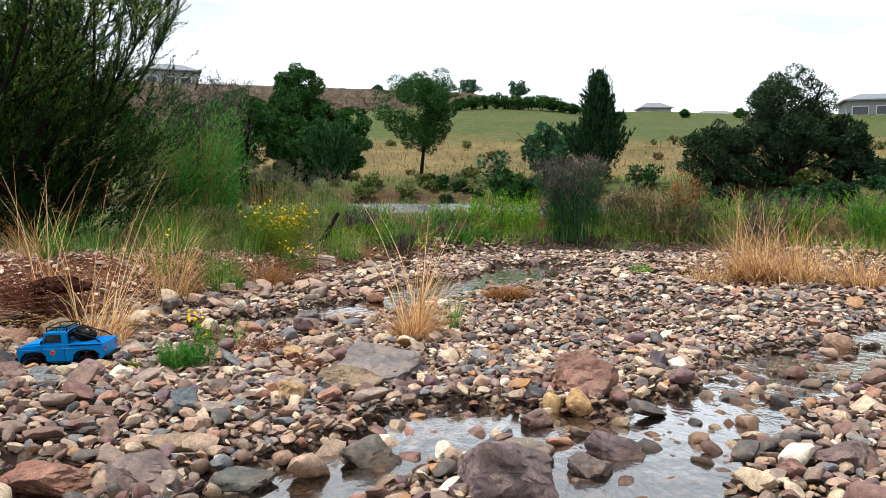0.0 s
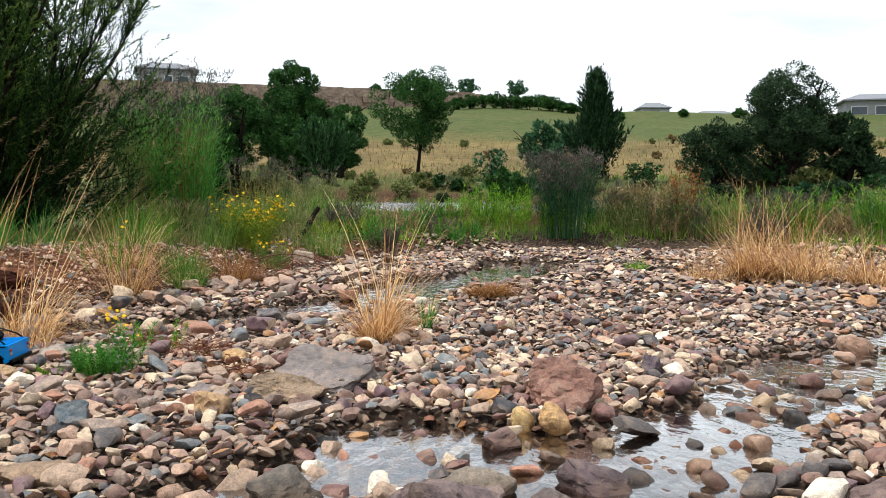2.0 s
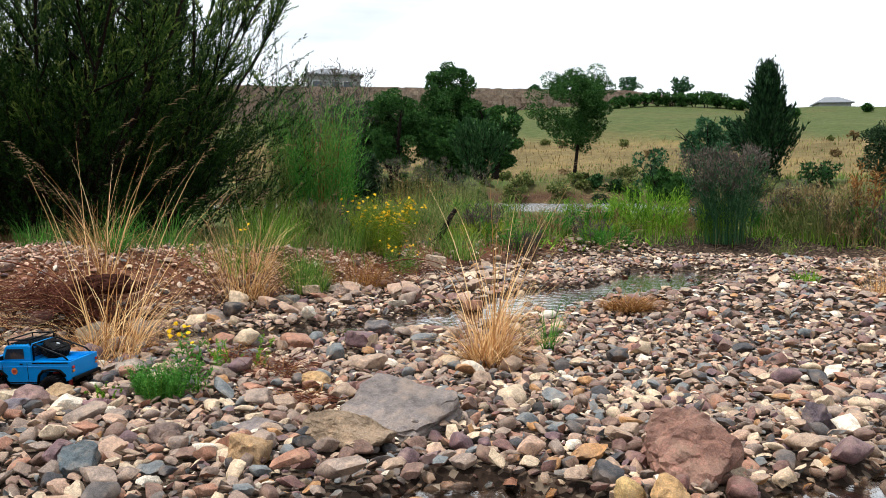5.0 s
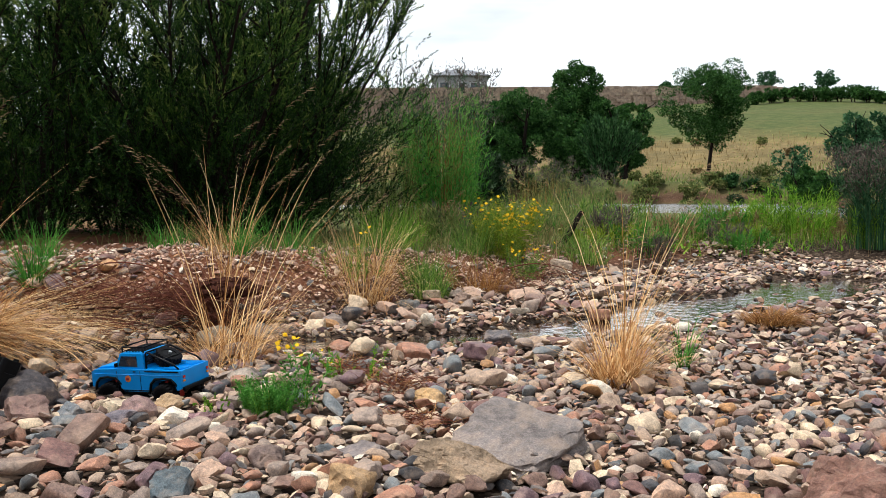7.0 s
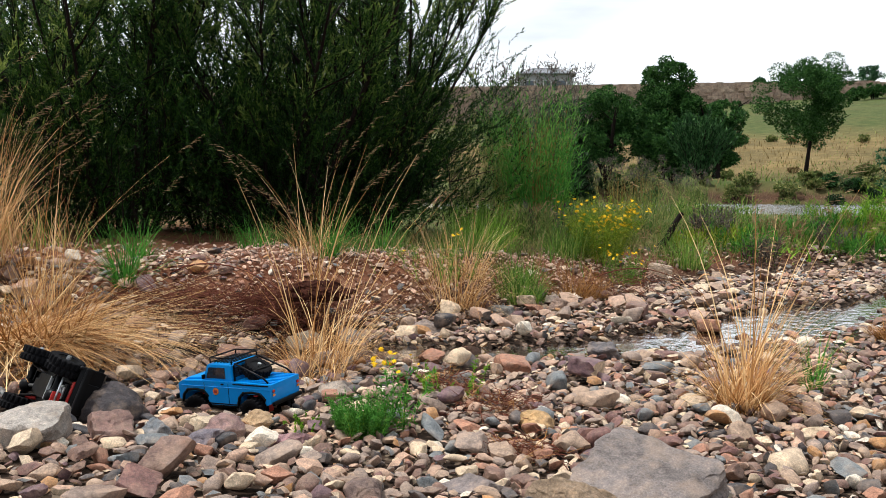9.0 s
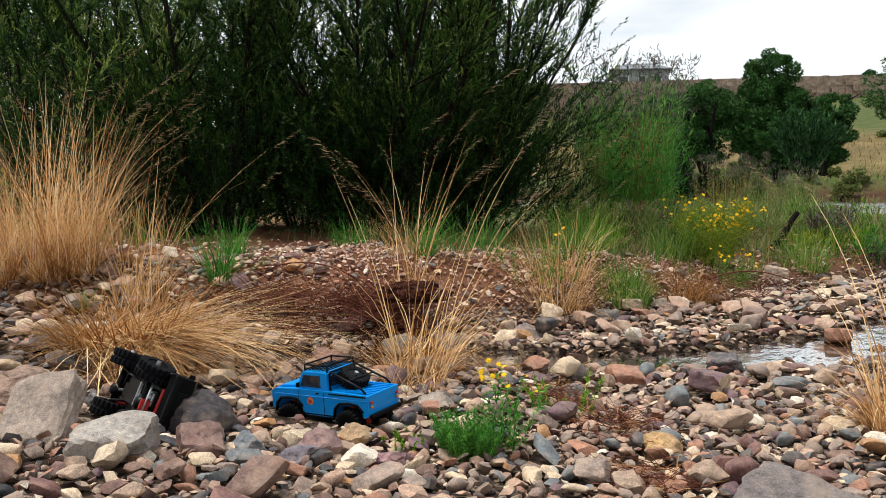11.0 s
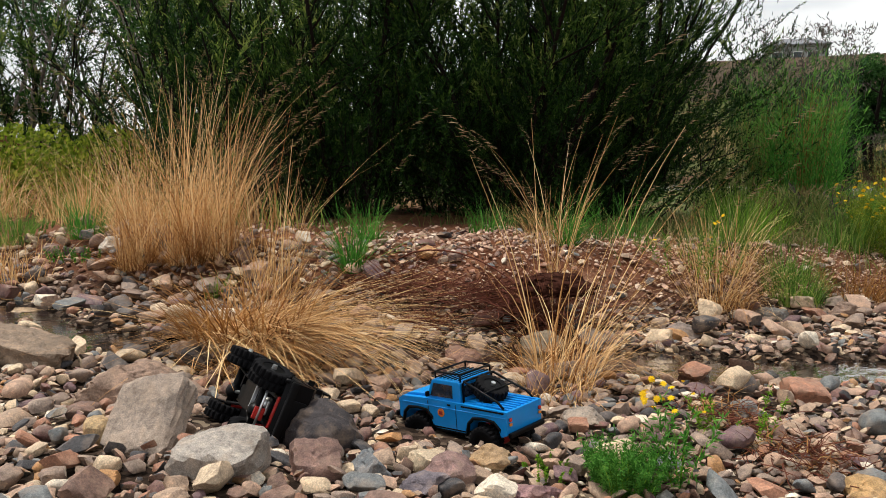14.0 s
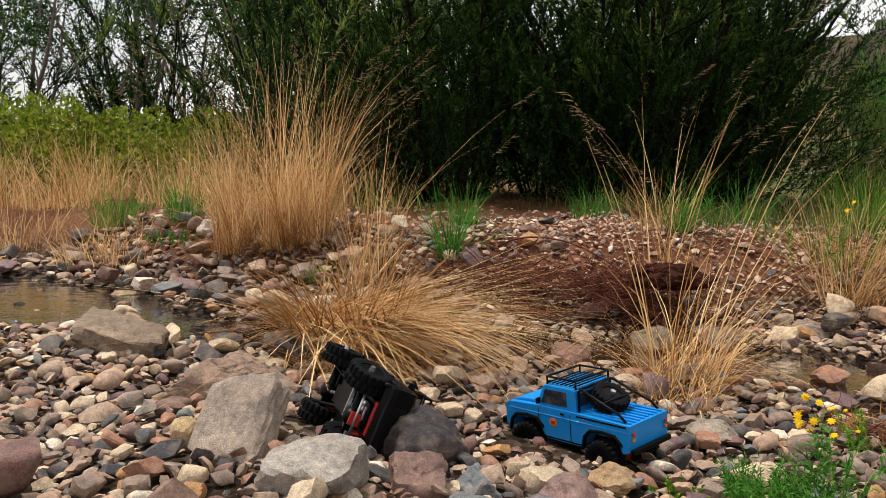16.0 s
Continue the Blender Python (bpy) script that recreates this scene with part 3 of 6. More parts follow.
def turns(n, tilt):
    """n rotation matrices: any heading, tilted by up to about tilt radians."""
    a, b, c = rng.uniform(0, 2 * np.pi, n), rng.normal(0, tilt, n), rng.normal(0, tilt, n)
    z = np.zeros(n)
    o = np.ones(n)
    rz = np.stack([np.cos(a), -np.sin(a), z, np.sin(a), np.cos(a), z, z, z, o], -1).reshape(-1, 3, 3)
    rx = np.stack([o, z, z, z, np.cos(b), -np.sin(b), z, np.sin(b), np.cos(b)], -1).reshape(-1, 3, 3)
    ry = np.stack([np.cos(c), z, np.sin(c), z, o, z, -np.sin(c), z, np.cos(c)], -1).reshape(-1, 3, 3)
    return rx @ ry @ rz


# named rocks: x, y, half length, half width, half height, heading, tilt x, tilt y, colour, label, seed
ROCKS = [
    (0.215, 2.63, 0.155, 0.145, 0.05, -14, 15, 6, (0.215, 0.185, 0.175), "broad grey-brown sloping slab of rock in the gravel", 3),
    (0.195, 2.435, 0.125, 0.08, 0.075, 5, 4, -3, (0.27, 0.195, 0.13), "flat tan rock bridging smaller stones", 11),
    (0.958, 2.50, 0.135, 0.115, 0.11, -35, 0, 18, (0.235, 0.125, 0.095), "large red-brown angular rock beside the water", 21),
    (0.775, 1.50, 0.16, 0.13, 0.135, -30, 10, 14, (0.17, 0.125, 0.125), "large purple-brown rock standing in the water", 31),
    (0.80, 1.79, 0.10, 0.06, 0.045, 0, 0, -4, (0.30, 0.255, 0.205), "pale flat rock lying in the shallow water", 41),
    (1.03, 1.86, 0.085, 0.055, 0.045, -15, 5, 8, (0.15, 0.11, 0.12), "dark purple flat rock in the water", 51),
    (0.965, 1.70, 0.055, 0.05, 0.042, 10, 0, 0, (0.20, 0.16, 0.15), "grey-brown rock in the water", 61),
    (0.81, 2.13, 0.055, 0.045, 0.04, 25, 0, 0, (0.21, 0.135, 0.12), "wet brown rock at the water's edge", 71),
    (0.94, 2.28, 0.045, 0.04, 0.045, 0, 0, 0, (0.48, 0.30, 0.14), "rounded ochre stone beside a red rock", 81),
    (0.86, 2.30, 0.033, 0.03, 0.04, 0, 0, 0, (0.60, 0.42, 0.19), "small rounded yellow stone beside a red rock", 91),
    (1.27, 3.07, 0.055, 0.045, 0.07, 60, 12, 10, (0.11, 0.085, 0.10), "dark pointed stone in the gravel", 101),
    (2.20, 3.95, 0.07, 0.06, 0.065, 0, 0, 0, (0.27, 0.165, 0.115), "rounded red-brown rock beside the channel", 111),
    (0.045, 2.22, 0.055, 0.045, 0.055, 0, 8, 0, (0.42, 0.27, 0.14), "blocky ochre stone in the gravel", 121),
    (-0.19, 1.98, 0.065, 0.045, 0.05, -10, 0, 10, (0.10, 0.125, 0.14), "blue-grey angular stone in the gravel", 131),
    (-0.22, 2.29, 0.045, 0.04, 0.035, 0, 0, 0, (0.17, 0.12, 0.105), "small rounded brown stone in the gravel", 141),
    (0.42, 1.70, 0.08, 0.05, 0.05, 0, 0, -8, (0.16, 0.14, 0.12), "dark grey-brown rock at the water's edge", 151),
    (-0.24, 1.42, 0.13, 0.09, 0.055, 10, -6, 4, (0.30, 0.15, 0.11), "broad reddish rock beside the puddle", 161),
    (-0.03, 1.45, 0.11, 0.08, 0.055, -15, 0, 5, (0.20, 0.15, 0.14), "broad purple-grey rock in the gravel", 171),
    (0.17, 1.50, 0.085, 0.055, 0.035, 15, 4, 0, (0.15, 0.165, 0.15), "flat greenish-grey stone in the gravel", 181),
    (-0.07, 1.66, 0.08, 0.05, 0.035, 8, 0, -6, (0.30, 0.21, 0.14), "flat tan stone in the gravel", 191),
    (1.40, 1.66, 0.055, 0.04, 0.035, 0, 0, 0, (0.22, 0.12, 0.10), "wet red-brown stone in the water", 201),
    (1.55, 1.75, 0.09, 0.06, 0.05, 10, 0, 0, (0.17, 0.12, 0.11), "broad dark brown rock at the water's edge", 211),
    (-1.80, 3.84, 0.12, 0.085, 0.075, -25, 5, 5, (0.20, 0.16, 0.11), "mossy brown rock under the hollow bank", 221),
    (-1.215, 2.00, 0.085, 0.105, 0.04, 46, 48, -3, (0.37, 0.30, 0.25), "square-cut pale brown slab of rock", 231),
    (-1.00, 2.03, 0.10, 0.075, 0.06, 30, 22, 0, (0.38, 0.345, 0.31), "pale grey blocky rock beside a slab", 241),
    (-1.055, 2.30, 0.098, 0.075, 0.085, 50, 0, 4, (0.055, 0.048, 0.052), "smooth dark grey rounded boulder", 252),
    (-0.76, 2.40, 0.06, 0.055, 0.05, 30, 0, 0, (0.26, 0.165, 0.155), "pinkish rounded stone in the gravel", 261),
    (-0.87, 2.30, 0.05, 0.04, 0.035, 0, 5, 5, (0.18, 0.20, 0.22), "blue-grey angular stone in the gravel", 271),
    (-0.85, 2.44, 0.045, 0.04, 0.035, 0, 0, 0, (0.52, 0.42, 0.30), "cream blocky stone in the gravel", 281),
    (-0.80, 2.56, 0.06, 0.04, 0.035, 20, 0, 0, (0.40, 0.27, 0.15), "flat tan stone in the gravel", 291),
    (-2.42, 2.06, 0.22, 0.12, 0.09, 22, -4, 6, (0.25, 0.185, 0.135), "large flat-topped brown rock beside the pool", 301),
    (-1.71, 2.17, 0.18, 0.11, 0.085, 45, 14, 4, (0.33, 0.225, 0.17), "broad pinkish-tan rock in the gravel", 311),
    (-0.92, 2.20, 0.06, 0.05, 0.05, 60, 0, 0, (0.22, 0.135, 0.115), "red-brown blocky stone beside a boulder", 321),
    (-1.30, 1.93, 0.04, 0.03, 0.05, 0, 0, 0, (0.50, 0.36, 0.20), "yellowish rounded stone beside a slab", 331),
    (-0.55, 4.35, 0.08, 0.07, 0.07, 0, 0, 0, (0.12, 0.11, 0.115), "dark angular rock beside the stream", 341),
    (-0.10, 2.50, 0.075, 0.06, 0.03, 15, 0, 0, (0.20, 0.17, 0.165), "flat grey stone in the gravel", 351),
    (-0.62, 2.50, 0.065, 0.05, 0.03, 15, 0, 0, (0.27, 0.155, 0.165), "flat mauve stone in the gravel", 361),
    (-0.22, 3.05, 0.06, 0.05, 0.04, 0, 0, 0, (0.44, 0.28, 0.13), "rounded orange-tan stone in the gravel", 371),
    (-1.35, 5.55, 0.08, 0.06, 0.06, 0, 0, 0, (0.27, 0.19, 0.15), "brown rock at the stream bank", 381),
    (-1.36, 7.40, 0.10, 0.08, 0.08, 0, 0, 0, (0.42, 0.33, 0.25), "pale rock at the edge of the weeds", 391),
    (-1.62, 4.55, 0.10, 0.08, 0.06, 0, 0, 0, (0.22, 0.18, 0.16), "grey-brown flat rock below the bank", 401),
    (-1.55, 5.20, 0.09, 0.06, 0.05, 0, 0, 0, (0.20, 0.20, 0.19), "grey slab below the bank", 411),
    (-1.62, 3.25, 0.08, 0.06, 0.06, 0, 0, 14, (0.25, 0.14, 0.105), "reddish wedge-shaped rock below the bank", 421),
    (-0.90, 3.0, 0.07, 0.06, 0.05, 0, 0, 0, (0.33, 0.28, 0.235), "pale grey-brown rock in the gravel", 431),
    (-0.75, 2.35, 0.06, 0.05, 0.035, 40, 0, 0, (0.17, 0.15, 0.175), "slate-purple stone in the gravel", 441),
    (-4.2, 3.0, 0.12, 0.09, 0.06, 10, 0, 0, (0.55, 0.50, 0.44), "pale rock half hidden in grass", 451),
]


def build_rocks():
    for x, y, a, b, c, head, tx, ty, col, label, seed in ROCKS:
        v, fc = stone_shape(5 if a > 0.12 else 4, seed, 3 if "slab" in label or "block" in label or "flat-topped" in label else 8 if "round" in label else 6, 1.0, 0.62 if "round" in label else 0.45, (3, 4) if "round" in label else (10, 18, 34))
        v = v / np.abs(v).max(0)
        r = np.random.default_rng(seed + 5)
        for k, amp in ((2, 0.06), (5, 0.045), (9, 0.032), (16, 0.02), (28, 0.012)):
            a1, a2 = v @ (r.normal(size=(3, 3)) * k) + r.uniform(0, 6, 3), v @ (r.normal(size=(3, 3)) * k) + r.uniform(0, 6, 3)
            v = v + amp * np.sin(a1) * np.sin(a2)
        z = max(ground_z(x, y), float(bar_level(x, y)) - 0.03 if y < 10 and bank_depth(np.array([x]), np.array([y]))[0] < 0 else -9)
        ob = new("river_rock", mesh_np("river_rock", v * [a, b, c], fc, one_stone("rock", col, 0.8 if a > 0.1 else 1.2), True, 26))
        mw = np.array(pose(x, y, 0, tx, ty, head))
        heights = ((v * [a, b, c]) @ mw[:3, :3].T)[:, 2]
        mw[2, 3] = z - heights.min() - np.ptp(heights) * (0.22 if tx > 40 else 0.36)
        ob.matrix_basis = Matrix(mw.tolist())
        soak_mesh(ob.data, (v * [a, b, c]) @ mw[:3, :3].T + mw[:3, 3])
        tagged(ob, label, "rock", "large rocks on the river bar")


build_rocks()


def scatter_stones():
    """Places stones big to small so that they hardly overlap. Rows of x, y, radius."""
    cell, grid, kept = 0.18, {}, []

    def put(x, y, r):
        i, j = int(x // cell), int(y // cell)
        for a in (i - 1, i, i + 1):
            for b in (j - 1, j, j + 1):
                for (u, w, q) in grid.get((a, b), ()):
                    if (u - x) ** 2 + (w - y) ** 2 < (0.66 * (q + r)) ** 2:
                        return False
        grid.setdefault((i, j), []).append((x, y, r))
        return True

    for row in ROCKS:
        put(row[0], row[1], min(0.8 * math.sqrt(row[2] * row[3]), 0.12))
    # clear patches under the two model cars
    for x, y in ((-1.36, 2.20), (-1.22, 2.22), (-1.27, 2.30), (-1.45, 2.30), (-1.16, 2.64), (-1.04, 2.68), (-0.92, 2.71), (-1.08, 2.56), (-0.96, 2.60), (-0.84, 2.64), (-1.09, 2.76), (-0.97, 2.79)):
        put(x, y, 0.075)
    # size range, tries, region
    plans = [((0.05, 0.085), 100, (-1.9, -0.2, 3.4, 6.2)), ((0.042, 0.075), 260, (-4.8, -1.9, 2.2, 3.7)), ((0.052, 0.085), 260, (-5, -0.5, 1.0, 8)), ((0.05, 0.066), 160, (-0.5, 4.2, 1.0, 10.3)), ((0.034, 0.052), 1700, (-5, 4.2, 1.0, 10.3)), ((0.022, 0.034), 16000, (-5, 4.0, 1.0, 5.0)), ((0.022, 0.036), 22000, (-5, 4.0, 5.0, 10.2)), ((0.018, 0.026), 26000, (-3.6, 3.2, 1.0, 5.4)),
             ((0.013, 0.022), 60000, (-3.4, 2.9, 1.0, 5.2)), ((0.008, 0.014), 46000, (-2.4, 2.2, 1.2, 3.6)), ((0.012, 0.02), 12000, (-5, 0, 2.6, 9)), ((0.007, 0.013), 29000, (-3.3, -0.8, 2.9, 7.5)),
             ((0.034, 0.06), 1500, (-5.5, 6, -3.5, 1.0)), ((0.022, 0.036), 3000, (-5.5, 6, -3.5, 1.0)), ((0.024, 0.04), 2500, (4.0, 7.5, 0.5, 5.5))]
    for (r0, r1), n, (x0, x1, y0, y1) in plans:
        xs, ys, rs = rng.uniform(x0, x1, n), rng.uniform(y0, y1, n), rng.uniform(r0, r1, n)
        d, w = bank_depth(xs, ys), wet(xs, ys)
        lip = np.where(xs > -0.7, 0.55, np.where(xs > -2.6, 0.10, 0.75))
        chance = np.where(d < lip, 1.0, np.where(d < lip + 0.9, 0.95 if r1 < 0.015 else 0.16 if r1 < 0.023 else 0.09 * (r1 < 0.055), np.where(d < lip + 1.5, 0.16 * (r1 < 0.023), 0.0)))
        chance = chance * np.where((r0 > 0.045) & (np.abs(xs + 1.15) < 0.5) & (np.abs(ys - 2.2) < 0.5), 0.0, 1.0)
        if r1 == 0.013:
            chance = chance * (d > 0.05) * np.where(wob(xs, ys, 2.2, 4.0) > -0.1, 0.8, 0.35) * (1 - 0.6 * sm(0.45, 0.9, d))
        chance = chance * np.where(w > 0.4, 0.9 if r0 > 0.03 else 0.6, 1.0)
        chance = chance * np.where(wet(xs, ys, 1) > 0.4, np.where(xs < -1.75, 0.08, np.where(ys > 5.6, 0.12, 0.3)), 1.0)
        ok = rng.uniform(0, 1, n) < chance
        for x, y, r in zip(xs[ok], ys[ok], rs[ok]):
            if put(x, y, r):
                kept.append((x, y, r))
    return np.array(kept)


def build_stones():
    pts = scatter_stones()
    x, y, r = pts.T
    n = len(pts)
    rot = turns(n, np.where(r > 0.03, 0.24, 0.40))
    z = terrain(x, y) + r * 0.34 + rng.uniform(-0.25, 0.5, n) * r + 0.012 * wet(x, y) * (r > 0.03)
    kinds = [[stone_shape(1, 500 + k, 6 if k % 3 == 0 else 5, 0.52, edges=(5, 6) if k % 3 == 0 else (8, 12)) for k in range(14)], [stone_shape(2, 600 + k, 7 if k % 3 == 0 else 4, 0.52, 0.45, (5, 7) if k % 3 == 0 else (12, 24)) for k in range(14)], [stone_shape(3, 650 + k, (4, 7, 4)[k % 3], 0.54, 0.45, (8, 10) if k % 4 == 1 else (16, 26, 40)) for k in range(24)]]
    kinds_far = [stone_shape(1, 700 + k, 5, 0.52, edges=(8, 12)) for k in range(6)]
    pick = rng.integers(0, 14, n)
    # the stretch of bar that lies nearest to the walk: stones as pieces of their own
    inner = (x > -1.5) & (x < 0.9) & (y > 1.75) & (y < 3.0) & (r > 0.024)
    own = np.flatnonzero(inner)[np.argsort(-r[inner])][:300]
    single = np.zeros(n, bool)
    single[own] = True
    chunks = {"river_pebbles": [], "far_river_pebbles": [], "bank_gravel": []}
    bank = (bank_depth(x, y) > np.where(x > -2.6, 0.22, 0.8)) & (r < 0.024)
    for k in range(n):
        if single[k]:
            continue
        far = y[k] > 5.4 or y[k] < 1.0 or x[k] > 4.2
        near = 1.0 < y[k] < 5.6 and x[k] < 2.2
        v, fc = kinds[2 if r[k] > 0.055 else 1][(pick[k] * 5 + k) % 14] if r[k] > 0.04 and near else kinds_far[pick[k] % 6] if far else kinds[0 if r[k] < 0.024 or y[k] > 3.7 else 1][pick[k]]
        chunks["bank_gravel" if bank[k] else "far_river_pebbles" if far else "river_pebbles"].append(((v * r[k] * 1.12) @ rot[k].T + (x[k], y[k], z[k]), fc))
    for name, some in chunks.items():
        V, F = join_np(some)
        dry = name == "bank_gravel"
        ob = new(name, mesh_np(name, V, F, m_dry_gravel if dry else m_stones, True, 44))
        soak_mesh(ob.data, V)
        tagged(ob, "dry pale pinkish gravel on the soil bank" if dry else "mixed brown, grey and cream river pebbles covering the bar", "pebbles", kind="stuff")
    meshes = [mesh_np("stone", v, fc, m_stone_piece, True, 34) for v, fc in kinds[2]]
    for k in own:
        ob = new("stone", meshes[(pick[k] * 5 + k) % 24])
        ob.parent = ground
        m = Matrix(rot[k].tolist()).to_4x4()
        ob.matrix_basis = Matrix.Translation((x[k], y[k], z[k])) @ m @ Matrix.Scale(r[k] * 1.12, 4)


# ---- far land: retaining wall on the ridge and houses ----
# Block tones lightened and greyed: the distance haze is in the colour.
m_ridge = stone_mat("ridge_wall_blocks", [(0.0, (0.26, 0.19, 0.15)), (0.3, (0.31, 0.235, 0.185)), (0.6, (0.28, 0.215, 0.17)), (0.8, (0.34, 0.27, 0.215))], "island", 0.05, 0.9)


def build_ridge_wall():
    """A rough block wall along the crest of the hill."""
    bm = bmesh.new()
    r = random.Random(4)
    ends = [(-96, 84), (-60, 104), (-30, 118), (-12, 127), (2, 131)]
    for (ax, ay), (bx, by) in zip(ends[:-1], ends[1:]):
        n = int(math.hypot(bx - ax, by - ay) / 0.8)
        head = math.degrees(math.atan2(by - ay, bx - ax))
        for k in range(n):
            t = (k + 0.5) / n
            x, y = ax + (bx - ax) * t, ay + (by - ay) * t
            z, top = ground_z(x, y) - 0.4, 15.4 - 3.2 * max(0, (x + 14) / 22)
            top += r.uniform(-0.03, 0.03)
            rows = 8
            for q in range(rows):
                h = (top - z) / rows
                if h < 0.05:
                    continue
                sub = box(0.8 * (1.04 if q == rows - 1 else r.uniform(0.8, 1.0)), 0.8, h * r.uniform(0.88, 0.99), 0, r.uniform(-0.14, 0.14) + q * 0.05, 0, 0,
                          m=pose(x + (0 if q == rows - 1 else r.uniform(0, 0.5)) * math.cos(radians(head)), y, z + h * (q + 0.5), 0, 0, head))
                tmp = bpy.data.meshes.new("t")
                sub.to_mesh(tmp)
                sub.free()
                bm.from_mesh(tmp)
                bpy.data.meshes.remove(tmp)
        mid = pose((ax + bx) / 2, (ay + by) / 2 + 0.25, 0, 0, 0, head)
        core = box(math.hypot(bx - ax, by - ay), 0.7, 6.0, 0, 0, 0, m=mid @ Matrix.Translation((0, 0, (15.05 if ax < -14 else 13.6) - 3.0)))
        tmp = bpy.data.meshes.new("t")
        core.to_mesh(tmp)
        core.free()
        bm.from_mesh(tmp)
        bpy.data.meshes.remove(tmp)
    me = bpy.data.meshes.new("retaining_wall")
    bm.to_mesh(me)
    bm.free()
    me.materials.append(m_ridge)
    tagged(new("retaining_wall", me), "long reddish-brown block wall along the hill crest", "wall", kind="structure")


build_ridge_wall()

m_house_wall = plain_mat("pale_house_wall", (0.27, 0.275, 0.28), 0.8, scale=2, vary=0.08)
m_house_roof = plain_mat("grey_roof", (0.17, 0.18, 0.20), 0.7, scale=3, vary=0.2)
m_glass_dark = plain_mat("dark_window", (0.06, 0.075, 0.09), 0.08, scale=1, vary=0.2)
m_white = plain_mat("white_paint", (0.75, 0.75, 0.74), 0.5, scale=8, vary=0.05)


def hip_roof(lx, ly, h, z, over=0.6, ridge=0.45):
    bm = bmesh.new()
    a, b = lx / 2 + over, ly / 2 + over
    r = lx / 2 * ridge
    low = [bm.verts.new(p) for p in ((-a, -b, z), (a, -b, z), (a, b, z), (-a, b, z))]
    eave = [bm.verts.new(p) for p in ((-a, -b, z - 0.2), (a, -b, z - 0.2), (a, b, z - 0.2), (-a, b, z - 0.2))]
    t0, t1 = bm.verts.new((-r, 0, z + h)), bm.verts.new((r, 0, z + h))
    for fc in ((low[0], low[1], t1, t0), (low[1], low[2], t1), (low[2], low[3], t0, t1), (low[3], low[0], t0), eave[::-1]):
        bm.faces.new(fc)
    for k in range(4):
        bm.faces.new((eave[k], eave[(k + 1) % 4], low[(k + 1) % 4], low[k]))
    return bm


def house(x, y, z, head, lx, ly, wall_h, roof_h, label, windows):
    h = thing("house", pose(x, y, z, 0, 0, head), label, "house", "houses on the hill")
    part("wall", box(lx, ly, wall_h + 3, 0, 0, wall_h / 2 - 1.5), m_house_wall, h)
    part("roof", hip_roof(lx, ly, roof_h, wall_h), m_house_roof, h)
    for wx, w in windows:
        win = part("window", box(w + 0.2, 0.12, 1.4, wx, -ly / 2 - 0.03, wall_h * 0.55, 0.02, seg=1), m_white, h)
        part("pane", box(w, 0.06, 1.2, wx, -ly / 2 - 0.09, wall_h * 0.55), m_glass_dark, win)
    return h


house(23.2, 231, 18.9, 8, 7.4, 7, 3.6, 1.6, "pale single-storey house with a grey hipped roof", ((-2.4, 1.6), (2.2, 2.0)))
house(-69.5, 142, 17.6, 30, 9.5, 8, 4.2, 1.5, "pale house with a dark hipped roof above the ridge wall", ((-3, 1.6), (0.2, 1.2), (2.6, 1.8)))
house(48.5, 142, 10.9, -8, 9, 8, 3.8, 1.2, "two-tone house with a low dark roof behind the trees", ((-2.6, 2.2), (0.5, 1.6), (2.8, 1.6)))
house(54.5, 141, 11.0, -8, 7, 8, 2.8, 0.4, "low flat-roofed pale garage beside a house", ((-1, 2.0),))
house(32, 190, 15.2, 0, 9, 7, 1.6, 1.2, "distant low house behind the hill crest", ((0, 2.0),))


# ---- trees ----
def limb(r, start, way, length, r0, r1, n=7, bend=0.25, lift=0.0):
    p, d, out = np.array(start, float), np.array(way, float), []
    d /= np.linalg.norm(d)
    for _ in range(n):
        out.append(p.copy())
        d = d + r.normal(0, bend / n ** 0.5, 3) + [0, 0, lift / n]
        d /= np.linalg.norm(d)
        p = p + d * length / (n - 1)
    return np.array(out), np.linspace(r0, r1, n), d


def crown_leaves(r, centres, radii, per, size, upward=0.3):
    c = np.repeat(centres, per, 0)
    q = r.normal(size=c.shape)
    q /= np.linalg.norm(q, axis=1, keepdims=True)
    rad = np.repeat(radii, per)[:, None] * r.uniform(0.35, 1.0, (len(c), 1)) ** 0.5
    at = c + q * rad * [1, 1, 0.75]
    way = q + r.normal(0, 0.6, q.shape) + [0, 0, upward]
    ln = size * r.uniform(0.6, 1.4, len(c))
    return needles_np(at, way, ln * 1.15, ln * 0.75)


